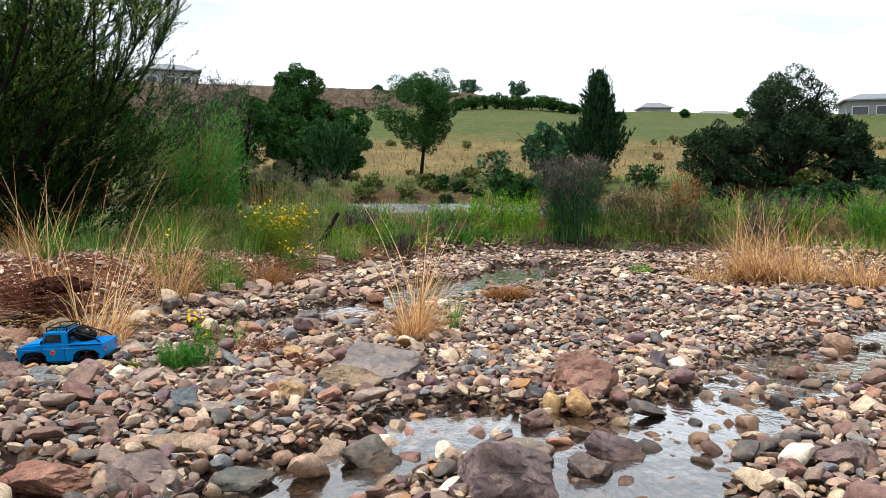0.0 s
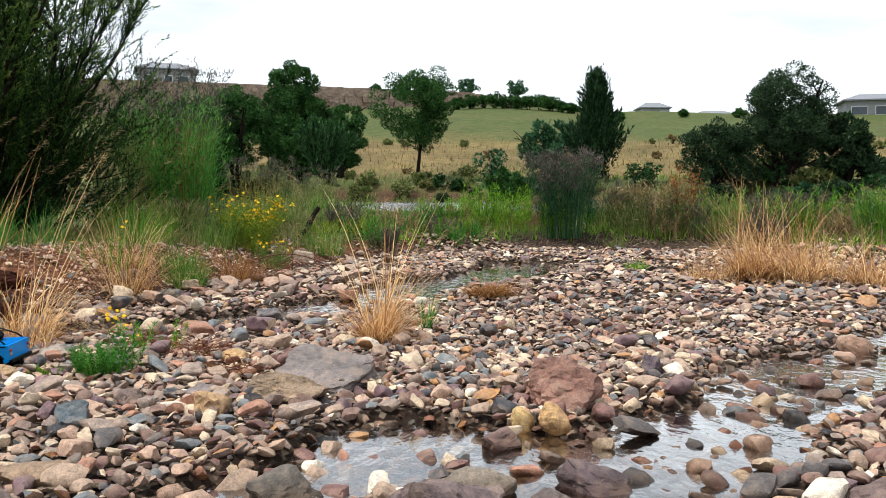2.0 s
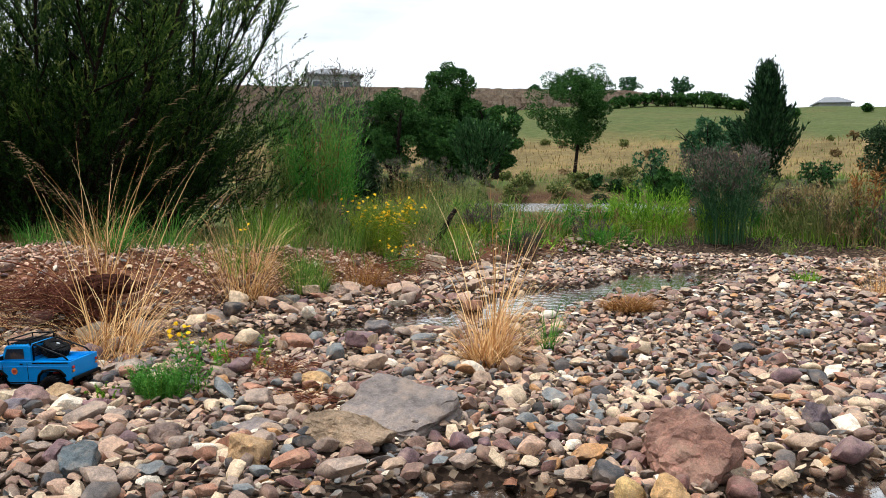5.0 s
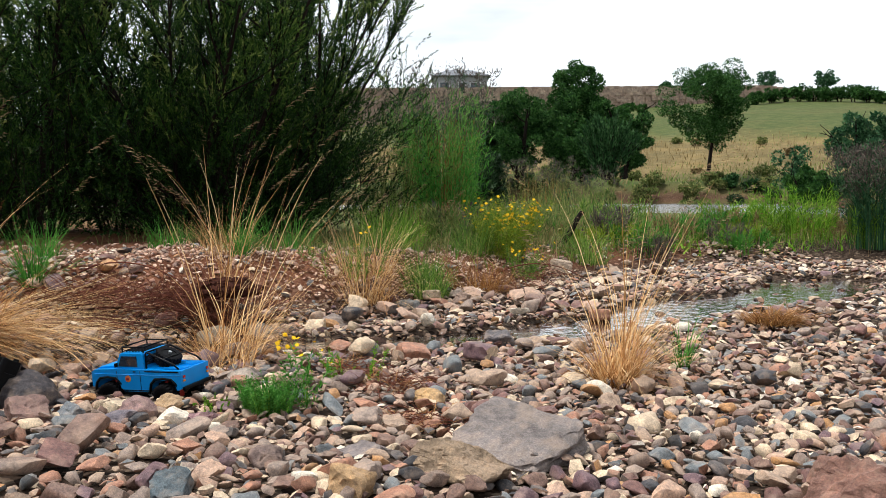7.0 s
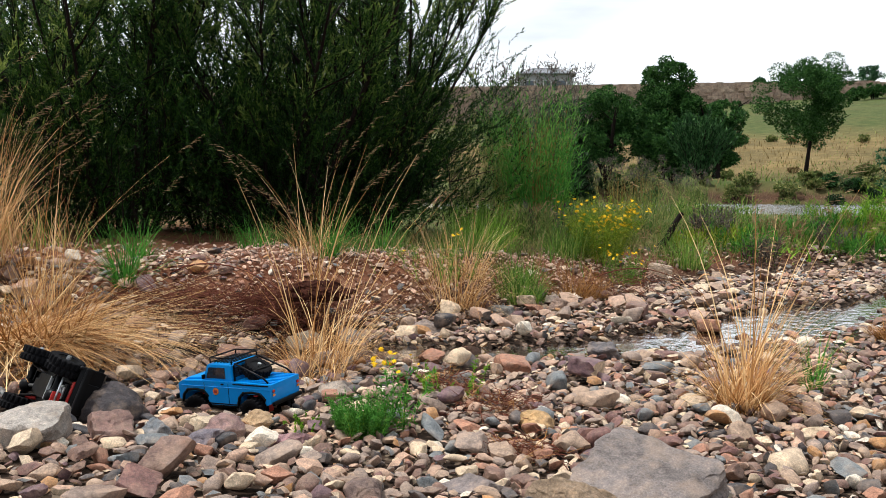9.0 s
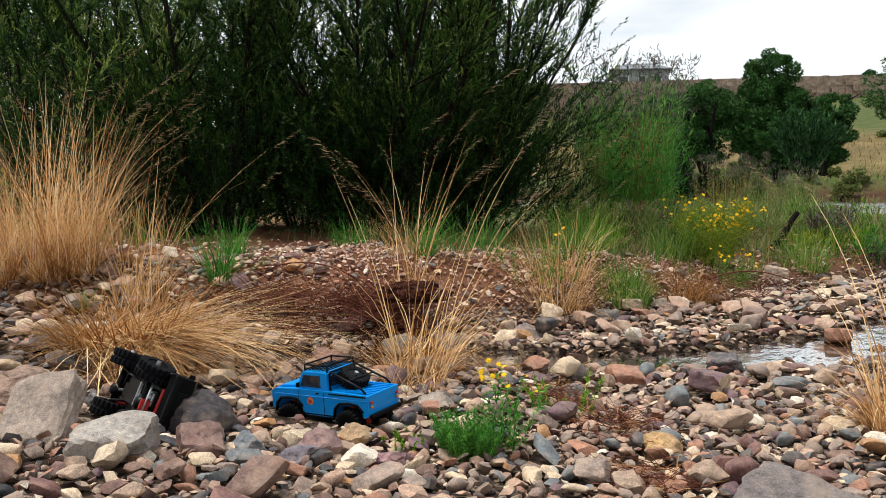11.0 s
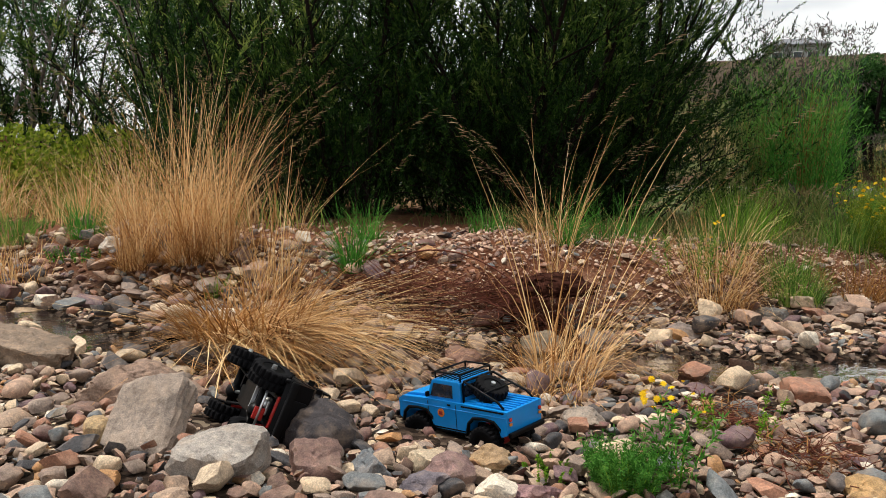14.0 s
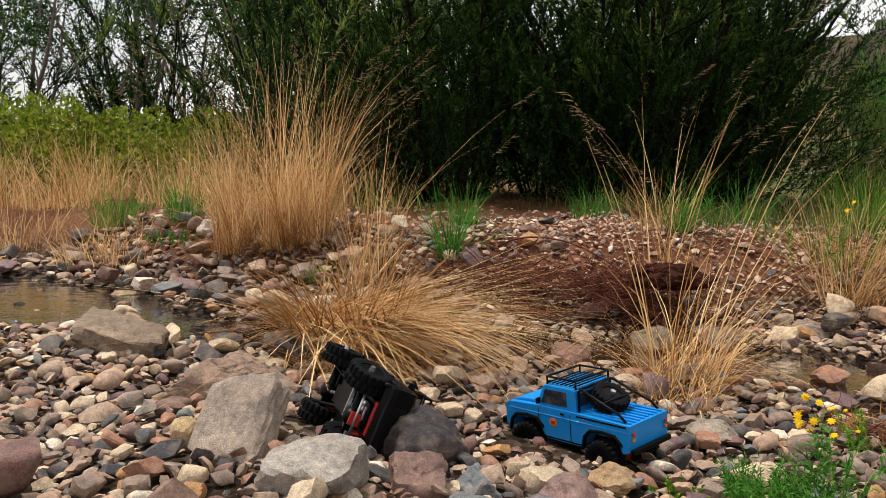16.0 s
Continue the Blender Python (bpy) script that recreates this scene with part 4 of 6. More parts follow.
def tree(seed, x, y, height, width, leaf, label, trunk=0.25, clear=0.22, n_limbs=9, clumps=90, per=70, size=0.22, shape="round", z=None, group="trees across the pond", stems=1):
    """A tapered trunk with limbs and a crown of many small leaf clumps."""
    r = np.random.default_rng(seed)
    tr = thing("tree", pose(x, y, ground_z(x, y) - 0.1 if z is None else z), label, "tree", group)
    wood, tips = [], []
    for s in range(stems):
        lean = [r.normal(0, 0.05 if stems == 1 else 0.2), r.normal(0, 0.05 if stems == 1 else 0.2), 1]
        pts, rad, _ = limb(r, (r.normal(0, 0.15) * (stems > 1), r.normal(0, 0.15) * (stems > 1), 0), lean, height * 0.85, trunk, trunk * 0.15, 9, 0.14)
        wood.append(tube(pts, rad, 7))
        for k in range(n_limbs):
            t = clear + (0.95 - clear) * (k + r.uniform(0, 1)) / n_limbs
            i = t * 8
            a, b = int(i), min(int(i) + 1, 8)
            at = pts[a] + (pts[b] - pts[a]) * (i - a)
            az = r.uniform(0, 2 * np.pi)
            if shape == "cone":
                reach = width * 0.5 * (1.05 - t) ** 0.8
            else:
                reach = width * 0.36 * (0.55 + 0.5 * math.sin(math.pi * min(1, (t - clear) / (1 - clear) + 0.15)))
            lp, lr, _ = limb(r, at, (np.cos(az), np.sin(az), 0.55 if shape != "cone" else 0.9), reach, trunk * 0.4 * (1 - t * 0.6), 0.012, 6, 0.3, 0.4)
            wood.append(tube(lp, lr, 5 if height > 2.4 else 3))
            tips.extend([lp[3], lp[4], lp[5]])
    tips = np.array(tips)
    tips = tips[(np.hypot(tips[:, 0], tips[:, 1]) < width * 0.46) & (tips[:, 2] < height * 0.95)]
    lump = r.uniform(0, 6.28, 6)
    u = r.normal(size=(clumps, 3))
    u /= np.linalg.norm(u, axis=1, keepdims=True)
    out = r.uniform(0.25, 1.0, clumps) ** 0.5
    if shape == "cone":
        t = r.uniform(0, 1, clumps) ** 1.5
        a = r.uniform(0, 6.28, clumps)
        reach = width * 0.5 * (1 - t) ** 0.75 * r.uniform(0.3, 0.95, clumps)
        cen = np.stack([reach * np.cos(a), reach * np.sin(a), height * (clear + (0.97 - clear) * t)], -1)
        rad = width * 0.13 * (1.15 - t) * r.uniform(0.7, 1.2, clumps)
        sprig = np.stack([r.normal(0, 0.06, 20) + 0.16 * (np.arange(20) % 2), r.normal(0, 0.06, 20), height * r.uniform(0.8, 0.99, 20)], -1)
        cen, rad = np.concatenate([cen, sprig]), np.concatenate([rad, np.full(20, width * 0.05)])
    else:
        az = np.arctan2(u[:, 1], u[:, 0])
        lumpy = 0.92 + 0.14 * np.sin(2 * az + lump[0]) + 0.11 * np.sin(3 * az + lump[1] + 2 * u[:, 2]) + 0.12 * np.sin(5 * u[:, 2] + lump[2])
        lumpy = np.minimum(lumpy, 1.06)
        half = height * (1 - clear * 0.85) / 2
        cen = u * (out * lumpy)[:, None] * [width * 0.43, width * 0.43, half * 0.9] + [0, 0, height - half]
        near_tip = tips[r.integers(0, len(tips), clumps // 5)]
        cen = np.concatenate([cen, near_tip])
        rad = width * r.uniform(0.068, 0.125, len(cen))
    v, q = join_np(wood)
    part_np("trunk", v, q, m_bark, tr, smooth=True)
    v, q = crown_leaves(r, cen, rad, per, size, 0.9 if shape == "cone" else 0.2)
    part_np("crown", v, q, leaf, tr)
    return tr


def plume_tree(seed, x, y, height, width, leaf, label, n=60, fan=True, needle=0.13, per=60, z=None):
    """Upswept feathery plumes, from the ground as a fan or up a trunk as a cone."""
    r = np.random.default_rng(seed)
    tr = thing("tree", pose(x, y, ground_z(x, y) - 0.1 if z is None else z), label, "tree", "trees across the pond")
    wood, at, way = [], [], []
    if not fan:
        wood.append(tube(np.stack([np.zeros(8), np.zeros(8), np.linspace(0, height * 0.97, 8)], -1), np.linspace(0.12, 0.015, 8), 6))
    for k in range(n):
        az = r.uniform(0, 2 * np.pi)
        o = np.array([np.cos(az), np.sin(az), 0])
        if fan:
            out = r.uniform(0, 1) ** 0.7
            lp, lr, _ = limb(r, o * 0.2 * r.uniform(0, 1), o * out * width / height * 0.62 + [0, 0, 1], height * r.uniform(0.6, 1.0) * (1 - 0.25 * out), 0.03, 0.006, 7, 0.12)
        else:
            t = (k + r.uniform(0, 1)) / n
            reach = width * 0.78 * (1 - t) ** 0.9 + 0.1
            lp, lr, _ = limb(r, (0, 0, height * (0.06 + 0.88 * t)), o * 0.9 + [0, 0, 0.75 + 0.8 * t], reach * r.uniform(0.7, 1.1), 0.03, 0.006, 7, 0.15, 0.25)
        wood.append(tube(lp, lr, 4))
        u = r.uniform(0.15, 1, per) * 5.99
        j = u.astype(int)
        d = lp[j + 1] - lp[j]
        d /= np.linalg.norm(d, axis=1, keepdims=True)
        side = r.normal(0, 0.16 if fan else 0.19, (per, 3)) * height / 4
        at.append(lp[j] + (lp[j + 1] - lp[j]) * (u - j)[:, None] + side * (1.1 - u / 6)[:, None])
        way.append(d + r.normal(0, 0.35, (per, 3)) + [0, 0, 0.25])
    part_np("trunk", *join_np(wood), m_bark, tr, smooth=True)
    at, way = np.concatenate(at), np.concatenate(way)
    ln = needle * r.uniform(0.7, 1.6, len(at))
    part_np("crown", *needles_np(at, way, ln, ln * 0.36), leaf, tr)
    return tr


tree(1, -8.0, 50.5, 7.5, 5.5, m_tree_dark, "lone rounded tree with a bare dark trunk on the far bank", 0.13, 0.26, 12, 80, 380, 0.088)
tree(2, -12.8, 41.5, 6.1, 4.0, m_tree_dark, "tall dense dark green tree on the far bank", 0.2, 0.08, 11, 120, 330, 0.095, z=1.4)
tree(3, -14.9, 39.2, 4.5, 4.0, m_tree_dark, "dense dark green tree on the far bank", 0.18, 0.04, 10, 100, 290, 0.095, z=1.3, stems=2)
tree(4, -10.5, 41.3, 4.3, 3.2, m_tree_dark, "rounded dark tree beside taller trees", 0.18, 0.04, 9, 90, 290, 0.095, z=1.3, stems=2)
tree(14, -12.2, 40.4, 3.2, 4.2, m_tree_dark, "low dark undergrowth tree below taller trees", 0.15, 0.03, 9, 80, 190, 0.125, z=1.2, stems=3)
tree(15, -9.88, 24.47, 2.0, 1.6, m_tree_brown, "grey-green twiggy shrub below the far bank", 0.06, 0.03, 9, 60, 90, 0.10, stems=3)
plume_tree(5, -9.05, 34.4, 3.0, 3.0, m_plume, "upright feathery blue-green shrub tree at the water", 110, True, 0.14, 110, z=1.15)
plume_tree(6, 2.2, 37.7, 4.9, 3.0, m_plume_dark, "narrow cone-shaped casuarina on the far bank", 190, False, 0.15, 110)
tree(7, 0.2, 38.7, 3.3, 2.8, m_tree_blue, "open blue-green shrub tree beside a cone-shaped tree", 0.1, 0.08, 11, 46, 150, 0.12, stems=3)
tree(8, -1.55, 37.1, 1.7, 2.0, m_tree_dark, "low rounded dark bush on the far bank", 0.08, 0.05, 9, 60, 150, 0.11, stems=3)
tree(9, 9.0, 32.9, 4.7, 3.9, m_tree_brown, "large spreading dark tree on the far bank", 0.17, 0.10, 12, 130, 300, 0.064, stems=3)
tree(10, 6.7, 33.3, 2.8, 3.5, m_tree_brown, "low spreading dark tree leaning over the bank", 0.13, 0.12, 11, 90, 280, 0.064, stems=3)
tree(16, 10.9, 32.4, 2.5, 2.2, m_tree_brown, "low dark tree beside a larger one", 0.13, 0.1, 10, 60, 150, 0.12, stems=2)
tree(11, -2.8, 41.5, 3.2, 2.4, m_tree_blue, "thin pale green sapling with sparse leaves", 0.05, 0.2, 10, 16, 60, 0.12)
tree(12, -17.6, 40.0, 4.0, 3.4, m_tree_brown, "dark purplish bush tree on the far bank", 0.15, 0.05, 9, 90, 130, 0.15, z=1.2, stems=2)
tree(13, -17.6, 34.0, 3.4, 2.2, m_tree_dark, "dark narrow tree behind the reeds", 0.12, 0.06, 10, 80, 120, 0.13, z=0.9)


def ridge_bushes():
    """A loose row of young trees along the crest, and a few taller ones behind."""
    spots = [(-15.5, 112, 1.3), (-14, 116, 1.7), (-12.5, 118, 2.0), (-10.8, 119, 1.8), (-9.2, 120, 2.2), (-7.6, 121, 1.9), (-6, 121, 2.4), (-4.4, 122, 2.0), (-2.8, 122, 2.4), (-1.2, 123, 2.1), (0.3, 123, 1.9), (1.8, 124, 1.5), (8, 118, 1.4),
             (18, 130, 1.2), (26, 130, 1.4)]
    for k, (x, y, h) in enumerate(spots):
        tree(40 + k, x, y, h, h * 1.5, m_tree_dark, "young dark green tree in a row along the hill crest", 0.08, 0.1, 6, 22, 50, 0.26, group="young trees on the hill", stems=2)
    for k, (x, y, h) in enumerate([(-32.5, 146, 3.4), (-16.5, 150, 5.0), (-8.0, 150, 5.0)]):
        tree(60 + k, x, y, h, h * 0.9, m_tree_blue, "small hazy tree on the skyline", 0.1, 0.25, 7, 26, 60, 0.28, group="skyline trees")


ridge_bushes()


# ---- tea tree thicket on the near bank ----
def tea_tree_meshes(seed, height, n_stems, spread, n_branch=22, skirt=22, size=1.0, needles=21, sprays=30):
    """Many upswept stems with branches, each set with upright bottlebrush sprays."""
    r = np.random.default_rng(seed)
    wood, at, way, young = [], [], [], []

    def spray(c, dd, ln, fresh):
        dd = dd / np.linalg.norm(dd)
        s0 = np.linspace(0, 1, needles)
        at.append(c + dd * (ln * s0)[:, None] + r.normal(0, 0.004, (needles, 3)))
        way.append(dd * (0.55 + 0.5 * s0)[:, None] + r.normal(0, 0.48, (needles, 3)) * (1.15 - 0.5 * s0)[:, None])
        # Spray tips lighter: new growth, and sunlight painted into the leaf colour.
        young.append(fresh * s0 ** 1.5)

    for s in range(n_stems):
        az = 2 * np.pi * (s + r.uniform(0, 0.8)) / n_stems
        out = r.uniform(0.15, 1.0) * spread
        pts, rad, _ = limb(r, (0.25 * np.cos(az), 0.25 * np.sin(az), 0), (np.cos(az) * out, np.sin(az) * out, 1), height * r.uniform(0.75, 1.05) / (1 + 0.22 * out), r.uniform(0.018, 0.032), 0.005, 10, 0.22, 0.25)
        wood.append(tube(pts, rad, 5))
        for k in range(sprays * 2):
            t = r.uniform(0.3, 1) * 8.99
            i = int(t)
            d = pts[i + 1] - pts[i]
            spray(pts[i] + d * (t - i) + r.normal(0, 0.035, 3), d / np.linalg.norm(d) + r.normal(0, 0.4, 3), r.uniform(0.14, 0.30), r.uniform(0.4, 1.0))
        for k in range(n_branch):
            t = r.uniform(0.05, 1) * 8.99
            i = int(t)
            p = pts[i] + (pts[i + 1] - pts[i]) * (t - i)
            d = pts[i + 1] - pts[i]
            d /= np.linalg.norm(d)
            side = r.normal(0, 1, 3)
            side[2] = abs(side[2]) * 0.2
            bp, br, _ = limb(r, p, d * 0.8 + side * 0.55, r.uniform(0.5, 1.0) * (1.2 - 0.05 * t), 0.010, 0.004, 6, 0.25, 0.3)
            wood.append(tube(bp, br, 3))
            # Higher branches get lighter leaves, for the light on the crown.
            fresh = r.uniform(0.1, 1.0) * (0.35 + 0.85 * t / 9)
            for q in range(sprays):
                u = r.uniform(0.25, 1) * 4.99
                j = int(u)
                dd = bp[j + 1] - bp[j]
                spray(bp[j] + dd * (u - j), dd / np.linalg.norm(dd) + r.normal(0, 0.34, 3) + [0, 0, 0.25], r.uniform(0.13, 0.30), fresh * r.uniform(0.5, 1.0))
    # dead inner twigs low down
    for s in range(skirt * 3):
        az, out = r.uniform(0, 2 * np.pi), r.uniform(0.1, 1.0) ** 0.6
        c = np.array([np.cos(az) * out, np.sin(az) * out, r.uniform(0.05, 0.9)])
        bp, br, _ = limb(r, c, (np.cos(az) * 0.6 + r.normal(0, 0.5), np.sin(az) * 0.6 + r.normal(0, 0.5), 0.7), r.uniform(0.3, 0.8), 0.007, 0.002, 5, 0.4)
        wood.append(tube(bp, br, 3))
    # Low skirt keeps the darkest leaf colour: shade under the thicket is painted.
    for s in range(skirt * 60):
        az, out = r.uniform(0, 2 * np.pi), r.uniform(0.2, 1.5)
        c = np.array([np.cos(az) * out, np.sin(az) * out, 0.06 + r.uniform(0.05, 1.0) * (0.4 + 0.85 * out)]) + r.normal(0, 0.08, 3)
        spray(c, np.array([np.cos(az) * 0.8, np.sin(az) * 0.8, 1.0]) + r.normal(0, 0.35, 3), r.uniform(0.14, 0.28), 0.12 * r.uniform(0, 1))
    v, q = join_np(wood)
    at, way, young = np.concatenate(at), np.concatenate(way), np.concatenate(young)
    ln = size * r.uniform(0.022, 0.040, len(at))
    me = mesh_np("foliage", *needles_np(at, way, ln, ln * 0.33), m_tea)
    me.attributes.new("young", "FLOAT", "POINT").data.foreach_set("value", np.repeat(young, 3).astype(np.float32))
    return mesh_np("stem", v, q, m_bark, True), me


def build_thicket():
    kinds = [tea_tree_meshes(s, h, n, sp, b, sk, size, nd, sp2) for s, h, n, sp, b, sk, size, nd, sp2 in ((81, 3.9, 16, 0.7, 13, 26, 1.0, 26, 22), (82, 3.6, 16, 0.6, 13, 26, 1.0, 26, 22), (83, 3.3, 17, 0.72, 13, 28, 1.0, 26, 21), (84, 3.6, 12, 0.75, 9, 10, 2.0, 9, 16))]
    # Low kind-3 shrubs, scale near 0.5, are added behind to block light.
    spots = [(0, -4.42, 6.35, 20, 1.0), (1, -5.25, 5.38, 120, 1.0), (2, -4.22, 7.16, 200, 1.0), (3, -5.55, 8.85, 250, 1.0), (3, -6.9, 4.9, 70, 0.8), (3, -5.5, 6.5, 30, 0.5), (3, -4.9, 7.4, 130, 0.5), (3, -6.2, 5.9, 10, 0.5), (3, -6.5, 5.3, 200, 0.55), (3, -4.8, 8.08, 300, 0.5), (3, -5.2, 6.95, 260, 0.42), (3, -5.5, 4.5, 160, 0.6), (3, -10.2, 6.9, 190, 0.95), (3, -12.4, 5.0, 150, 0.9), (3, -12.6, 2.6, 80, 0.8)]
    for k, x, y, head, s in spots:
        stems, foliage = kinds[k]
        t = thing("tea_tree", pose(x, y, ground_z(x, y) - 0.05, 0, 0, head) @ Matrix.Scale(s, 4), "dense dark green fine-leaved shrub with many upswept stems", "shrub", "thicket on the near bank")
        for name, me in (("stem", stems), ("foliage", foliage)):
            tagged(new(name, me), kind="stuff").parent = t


build_thicket()


def build_grey_trees():
    """Thin, half-bare trees behind the dry field."""
    r = np.random.default_rng(5)
    for k, (x, y, h) in enumerate([(-12.5, 4.6, 4.6), (-13.5, 6.2, 4.8), (-11.8, 7.6, 4.2), (-14.5, 3.2, 5.0), (-10.8, 6.4, 3.8), (-15, 8.4, 5), (-13, 1.8, 4.4), (-11.0, 9.2, 4.0), (-12.2, 3.1, 3.9)]):
        t = thing("tree", pose(x, y, ground_z(x, y) - 0.1), "slender grey half-bare tree with thin upright stems", "tree", "bare trees behind the field")
        wood, tips = [], []
        for s in range(7):
            az = r.uniform(0, 6.28)
            pts, rad, _ = limb(r, (r.normal(0, 0.2), r.normal(0, 0.2), 0), (0.3 * np.cos(az), 0.3 * np.sin(az), 1), h * r.uniform(0.7, 1), 0.04, 0.006, 9, 0.2)
            wood.append(tube(pts, rad, 5))
            for q in range(12):
                i = r.integers(2, 8)
                bp, br, _ = limb(r, pts[i], (r.normal(0, 0.7), r.normal(0, 0.7), 0.8), r.uniform(0.4, 1.0), 0.011, 0.003, 5, 0.3)
                wood.append(tube(bp, br, 3))
                tips.extend(bp[2:])
        v, q = join_np(wood)
        part_np("stem", v, q, m_grey_twig, t, smooth=True)
        tips = np.array(tips)
        keep = tips[(tips[:, 2] > h * (0.45 if k % 3 else 0.25))]
        c = keep[r.integers(0, len(keep), 130)]
        lv, lq = crown_leaves(r, c, r.uniform(0.12, 0.35, len(c)), 60, 0.042)
        part_np("foliage", lv, lq, m_tree_brown if k % 2 else m_tree_dark, t)


build_grey_trees()


# ---- grasses ----
def disc(r, n, rad):
    a, q = r.uniform(0, 2 * np.pi, n), rad * np.sqrt(r.uniform(0, 1, n))
    return np.stack([q * np.cos(a), q * np.sin(a), 0 * a], -1), a


def panicle(r, tips, ways, size):
    """Loose drooping seed heads at the tips of stalks."""
    at, way = [], []
    for p, d in zip(tips, ways):
        for k in range(20):
            s = k / 20
            o = r.normal(0, 1, 3)
            o[2] = -abs(o[2]) * 0.6
            at.append(p - d * size * (1 - s))
            way.append(d * 0.9 + o * 0.24 + np.array([0, 0, -0.3]))
    ln = size * r.uniform(0.08, 0.27, len(at))
    return leaves(np.array(at), np.array(way), ln, 0.0021)


def grass_clump(seed, x, y, n, h, spread, foot, label, leaf=None, low=None, stalks=0, stalk_h=0.0, bias=None, droop=1.1, width=0.0032, name="grass_tuft", z=None, group="grass clumps on the bank", blade_lean=0.5, lean_from=0.0, tangle=False):
    """A tuft of arching blades, with a thatch at its foot and, where given, seed stalks."""
    r = np.random.default_rng(seed)
    zz = ground_z(x, y) if z is None else z
    t = thing(name, pose(x, y, zz - 0.01), label, "grass", group)
    root, a = disc(r, n, foot)
    az = r.uniform(0, 6.28, n) if tangle else a + r.normal(0, 0.7, n)
    if bias is not None:
        az = np.where(r.uniform(0, 1, n) < bias[1], radians(bias[0]) + r.normal(0, 0.5, n), az)
    ln = h * r.uniform(0.3, 1.1, n)
    v, q, _ = blades(root, ln, width * r.uniform(0.6, 1.3, n), az, lean_from + np.abs(r.normal(0, blade_lean, n)) * spread, droop * r.uniform(0.1, 1.5, n) ** 1.3 * spread, 5)
    part_np("blade", v, q, leaf or m_dry, t)
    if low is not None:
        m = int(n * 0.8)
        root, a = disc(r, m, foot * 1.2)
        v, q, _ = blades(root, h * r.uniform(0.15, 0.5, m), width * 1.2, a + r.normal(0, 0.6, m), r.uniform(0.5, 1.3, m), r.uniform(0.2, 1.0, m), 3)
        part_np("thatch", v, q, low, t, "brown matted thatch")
    if stalks:
        root, a = disc(r, stalks, foot * 0.7)
        az = a + r.normal(0, 0.9, stalks)
        if bias is not None:
            az = np.where(r.uniform(0, 1, stalks) < bias[1], radians(bias[0]) + r.normal(0, 0.6, stalks), az)
        ln = stalk_h * r.uniform(0.65, 1.1, stalks)
        v, q, tip = blades(root, ln, 0.0048, az, r.uniform(0.03, 0.5, stalks), r.uniform(0.1, 0.9, stalks), 6)
        part_np("stalk", v, q, m_dry if leaf is None or leaf is m_dry else m_seed, t)
        ways = np.stack([np.cos(az) * 0.7, np.sin(az) * 0.7, 0.5 + 0 * az], -1)
        v, q = panicle(r, tip, ways, 0.18)
        part_np("seed_head", v, q, m_seed, t, "loose drooping seed heads")
    return t


DRY = "dry straw-coloured grass clump"
# clump beside the stream, in the middle of the bar
grass_clump(101, 0.16, 3.72, 480, 0.40, 1.15, 0.07, DRY + " rooted among the pebbles", low=m_dry_low, stalks=34, stalk_h=0.72, bias=(35, 0.35))
# big dry clumps on the far side of the bar
for k, (x, y, n, h, f) in enumerate([(2.4, 6.95, 520, 0.80, 0.15), (2.7, 6.8, 420, 0.66, 0.17), (3.2, 6.65, 380, 0.5, 0.2), (2.05, 6.85, 260, 0.26, 0.18), (3.7, 6.6, 380, 0.5, 0.22), (4.3, 6.5, 400, 0.5, 0.28), (2.95, 7.2, 300, 0.5, 0.2)]):
    grass_clump(110 + k, x, y, n, h, 0.8, f, DRY + " at the edge of the river bar", low=m_dry_low, stalks=9, stalk_h=h * 1.25, width=0.0048, bias=(200, 0.3), droop=2.3, tangle=True, blade_lean=0.7)
grass_clump(120, 0.48, 5.48, 420, 0.26, 1.0, 0.12, "flattened rusty dry grass lying on pebbles", leaf=m_dry_low, low=m_dry_low, width=0.005, droop=0.5, z=-0.03, bias=(15, 0.5), tangle=True, blade_lean=0.2, lean_from=1.0)
# overhanging straw by the capsized model car
grass_clump(130, -2.08, 2.68, 760, 0.78, 1.0, 0.18, "long dry grass clump hanging over the stones", low=m_dry_low, width=0.0042, bias=(32, 0.94), droop=0.75, z=0.12, blade_lean=0.25, lean_from=1.12)
grass_clump(134, -1.92, 2.60, 320, 0.40, 1.2, 0.12, "matted dry grass hanging over the stones", low=m_dry_low, bias=(-15, 0.85), droop=0.6, blade_lean=0.3, lean_from=0.85)
grass_clump(131, -2.4, 2.9, 90, 0.36, 1.6, 0.10, DRY + " on the stony bank", low=m_dry_low, bias=(-30, 0.4))
grass_clump(132, -1.32, 3.40, 230, 0.60, 1.5, 0.13, "dry arching grass clump beside the shallow stream", low=m_dry_low, stalks=14, stalk_h=0.92, bias=(50, 0.6), droop=1.2)
grass_clump(133, -1.15, 3.2, 110, 0.3, 1.9, 0.09, "flattened dry grass on wet stones", low=m_dry_low, bias=(0, 0.4))
# tall clump on the bank
for k, (x, y, n, h, b, st) in enumerate([(-3.62, 3.18, 360, 0.95, (120, 0.35), 26), (-3.84, 3.02, 300, 0.80, (200, 0.6), 20), (-3.50, 3.30, 220, 0.84, (60, 0.4), 22)]):
    grass_clump(240 + k, x, y, n, h, 0.75, 0.11, "tall dense tangled dry grass clump on the bank", tangle=True, low=m_dry_low, stalks=st, stalk_h=h * 1.22, bias=b, width=0.0036, blade_lean=0.28, droop=1.3)
grass_clump(142, -3.0, 3.3, 150, 0.62, 0.8, 0.12, "thin dry grass clump with a few tall stalks", low=m_dry_low, stalks=8, stalk_h=0.95, bias=(20, 0.5))
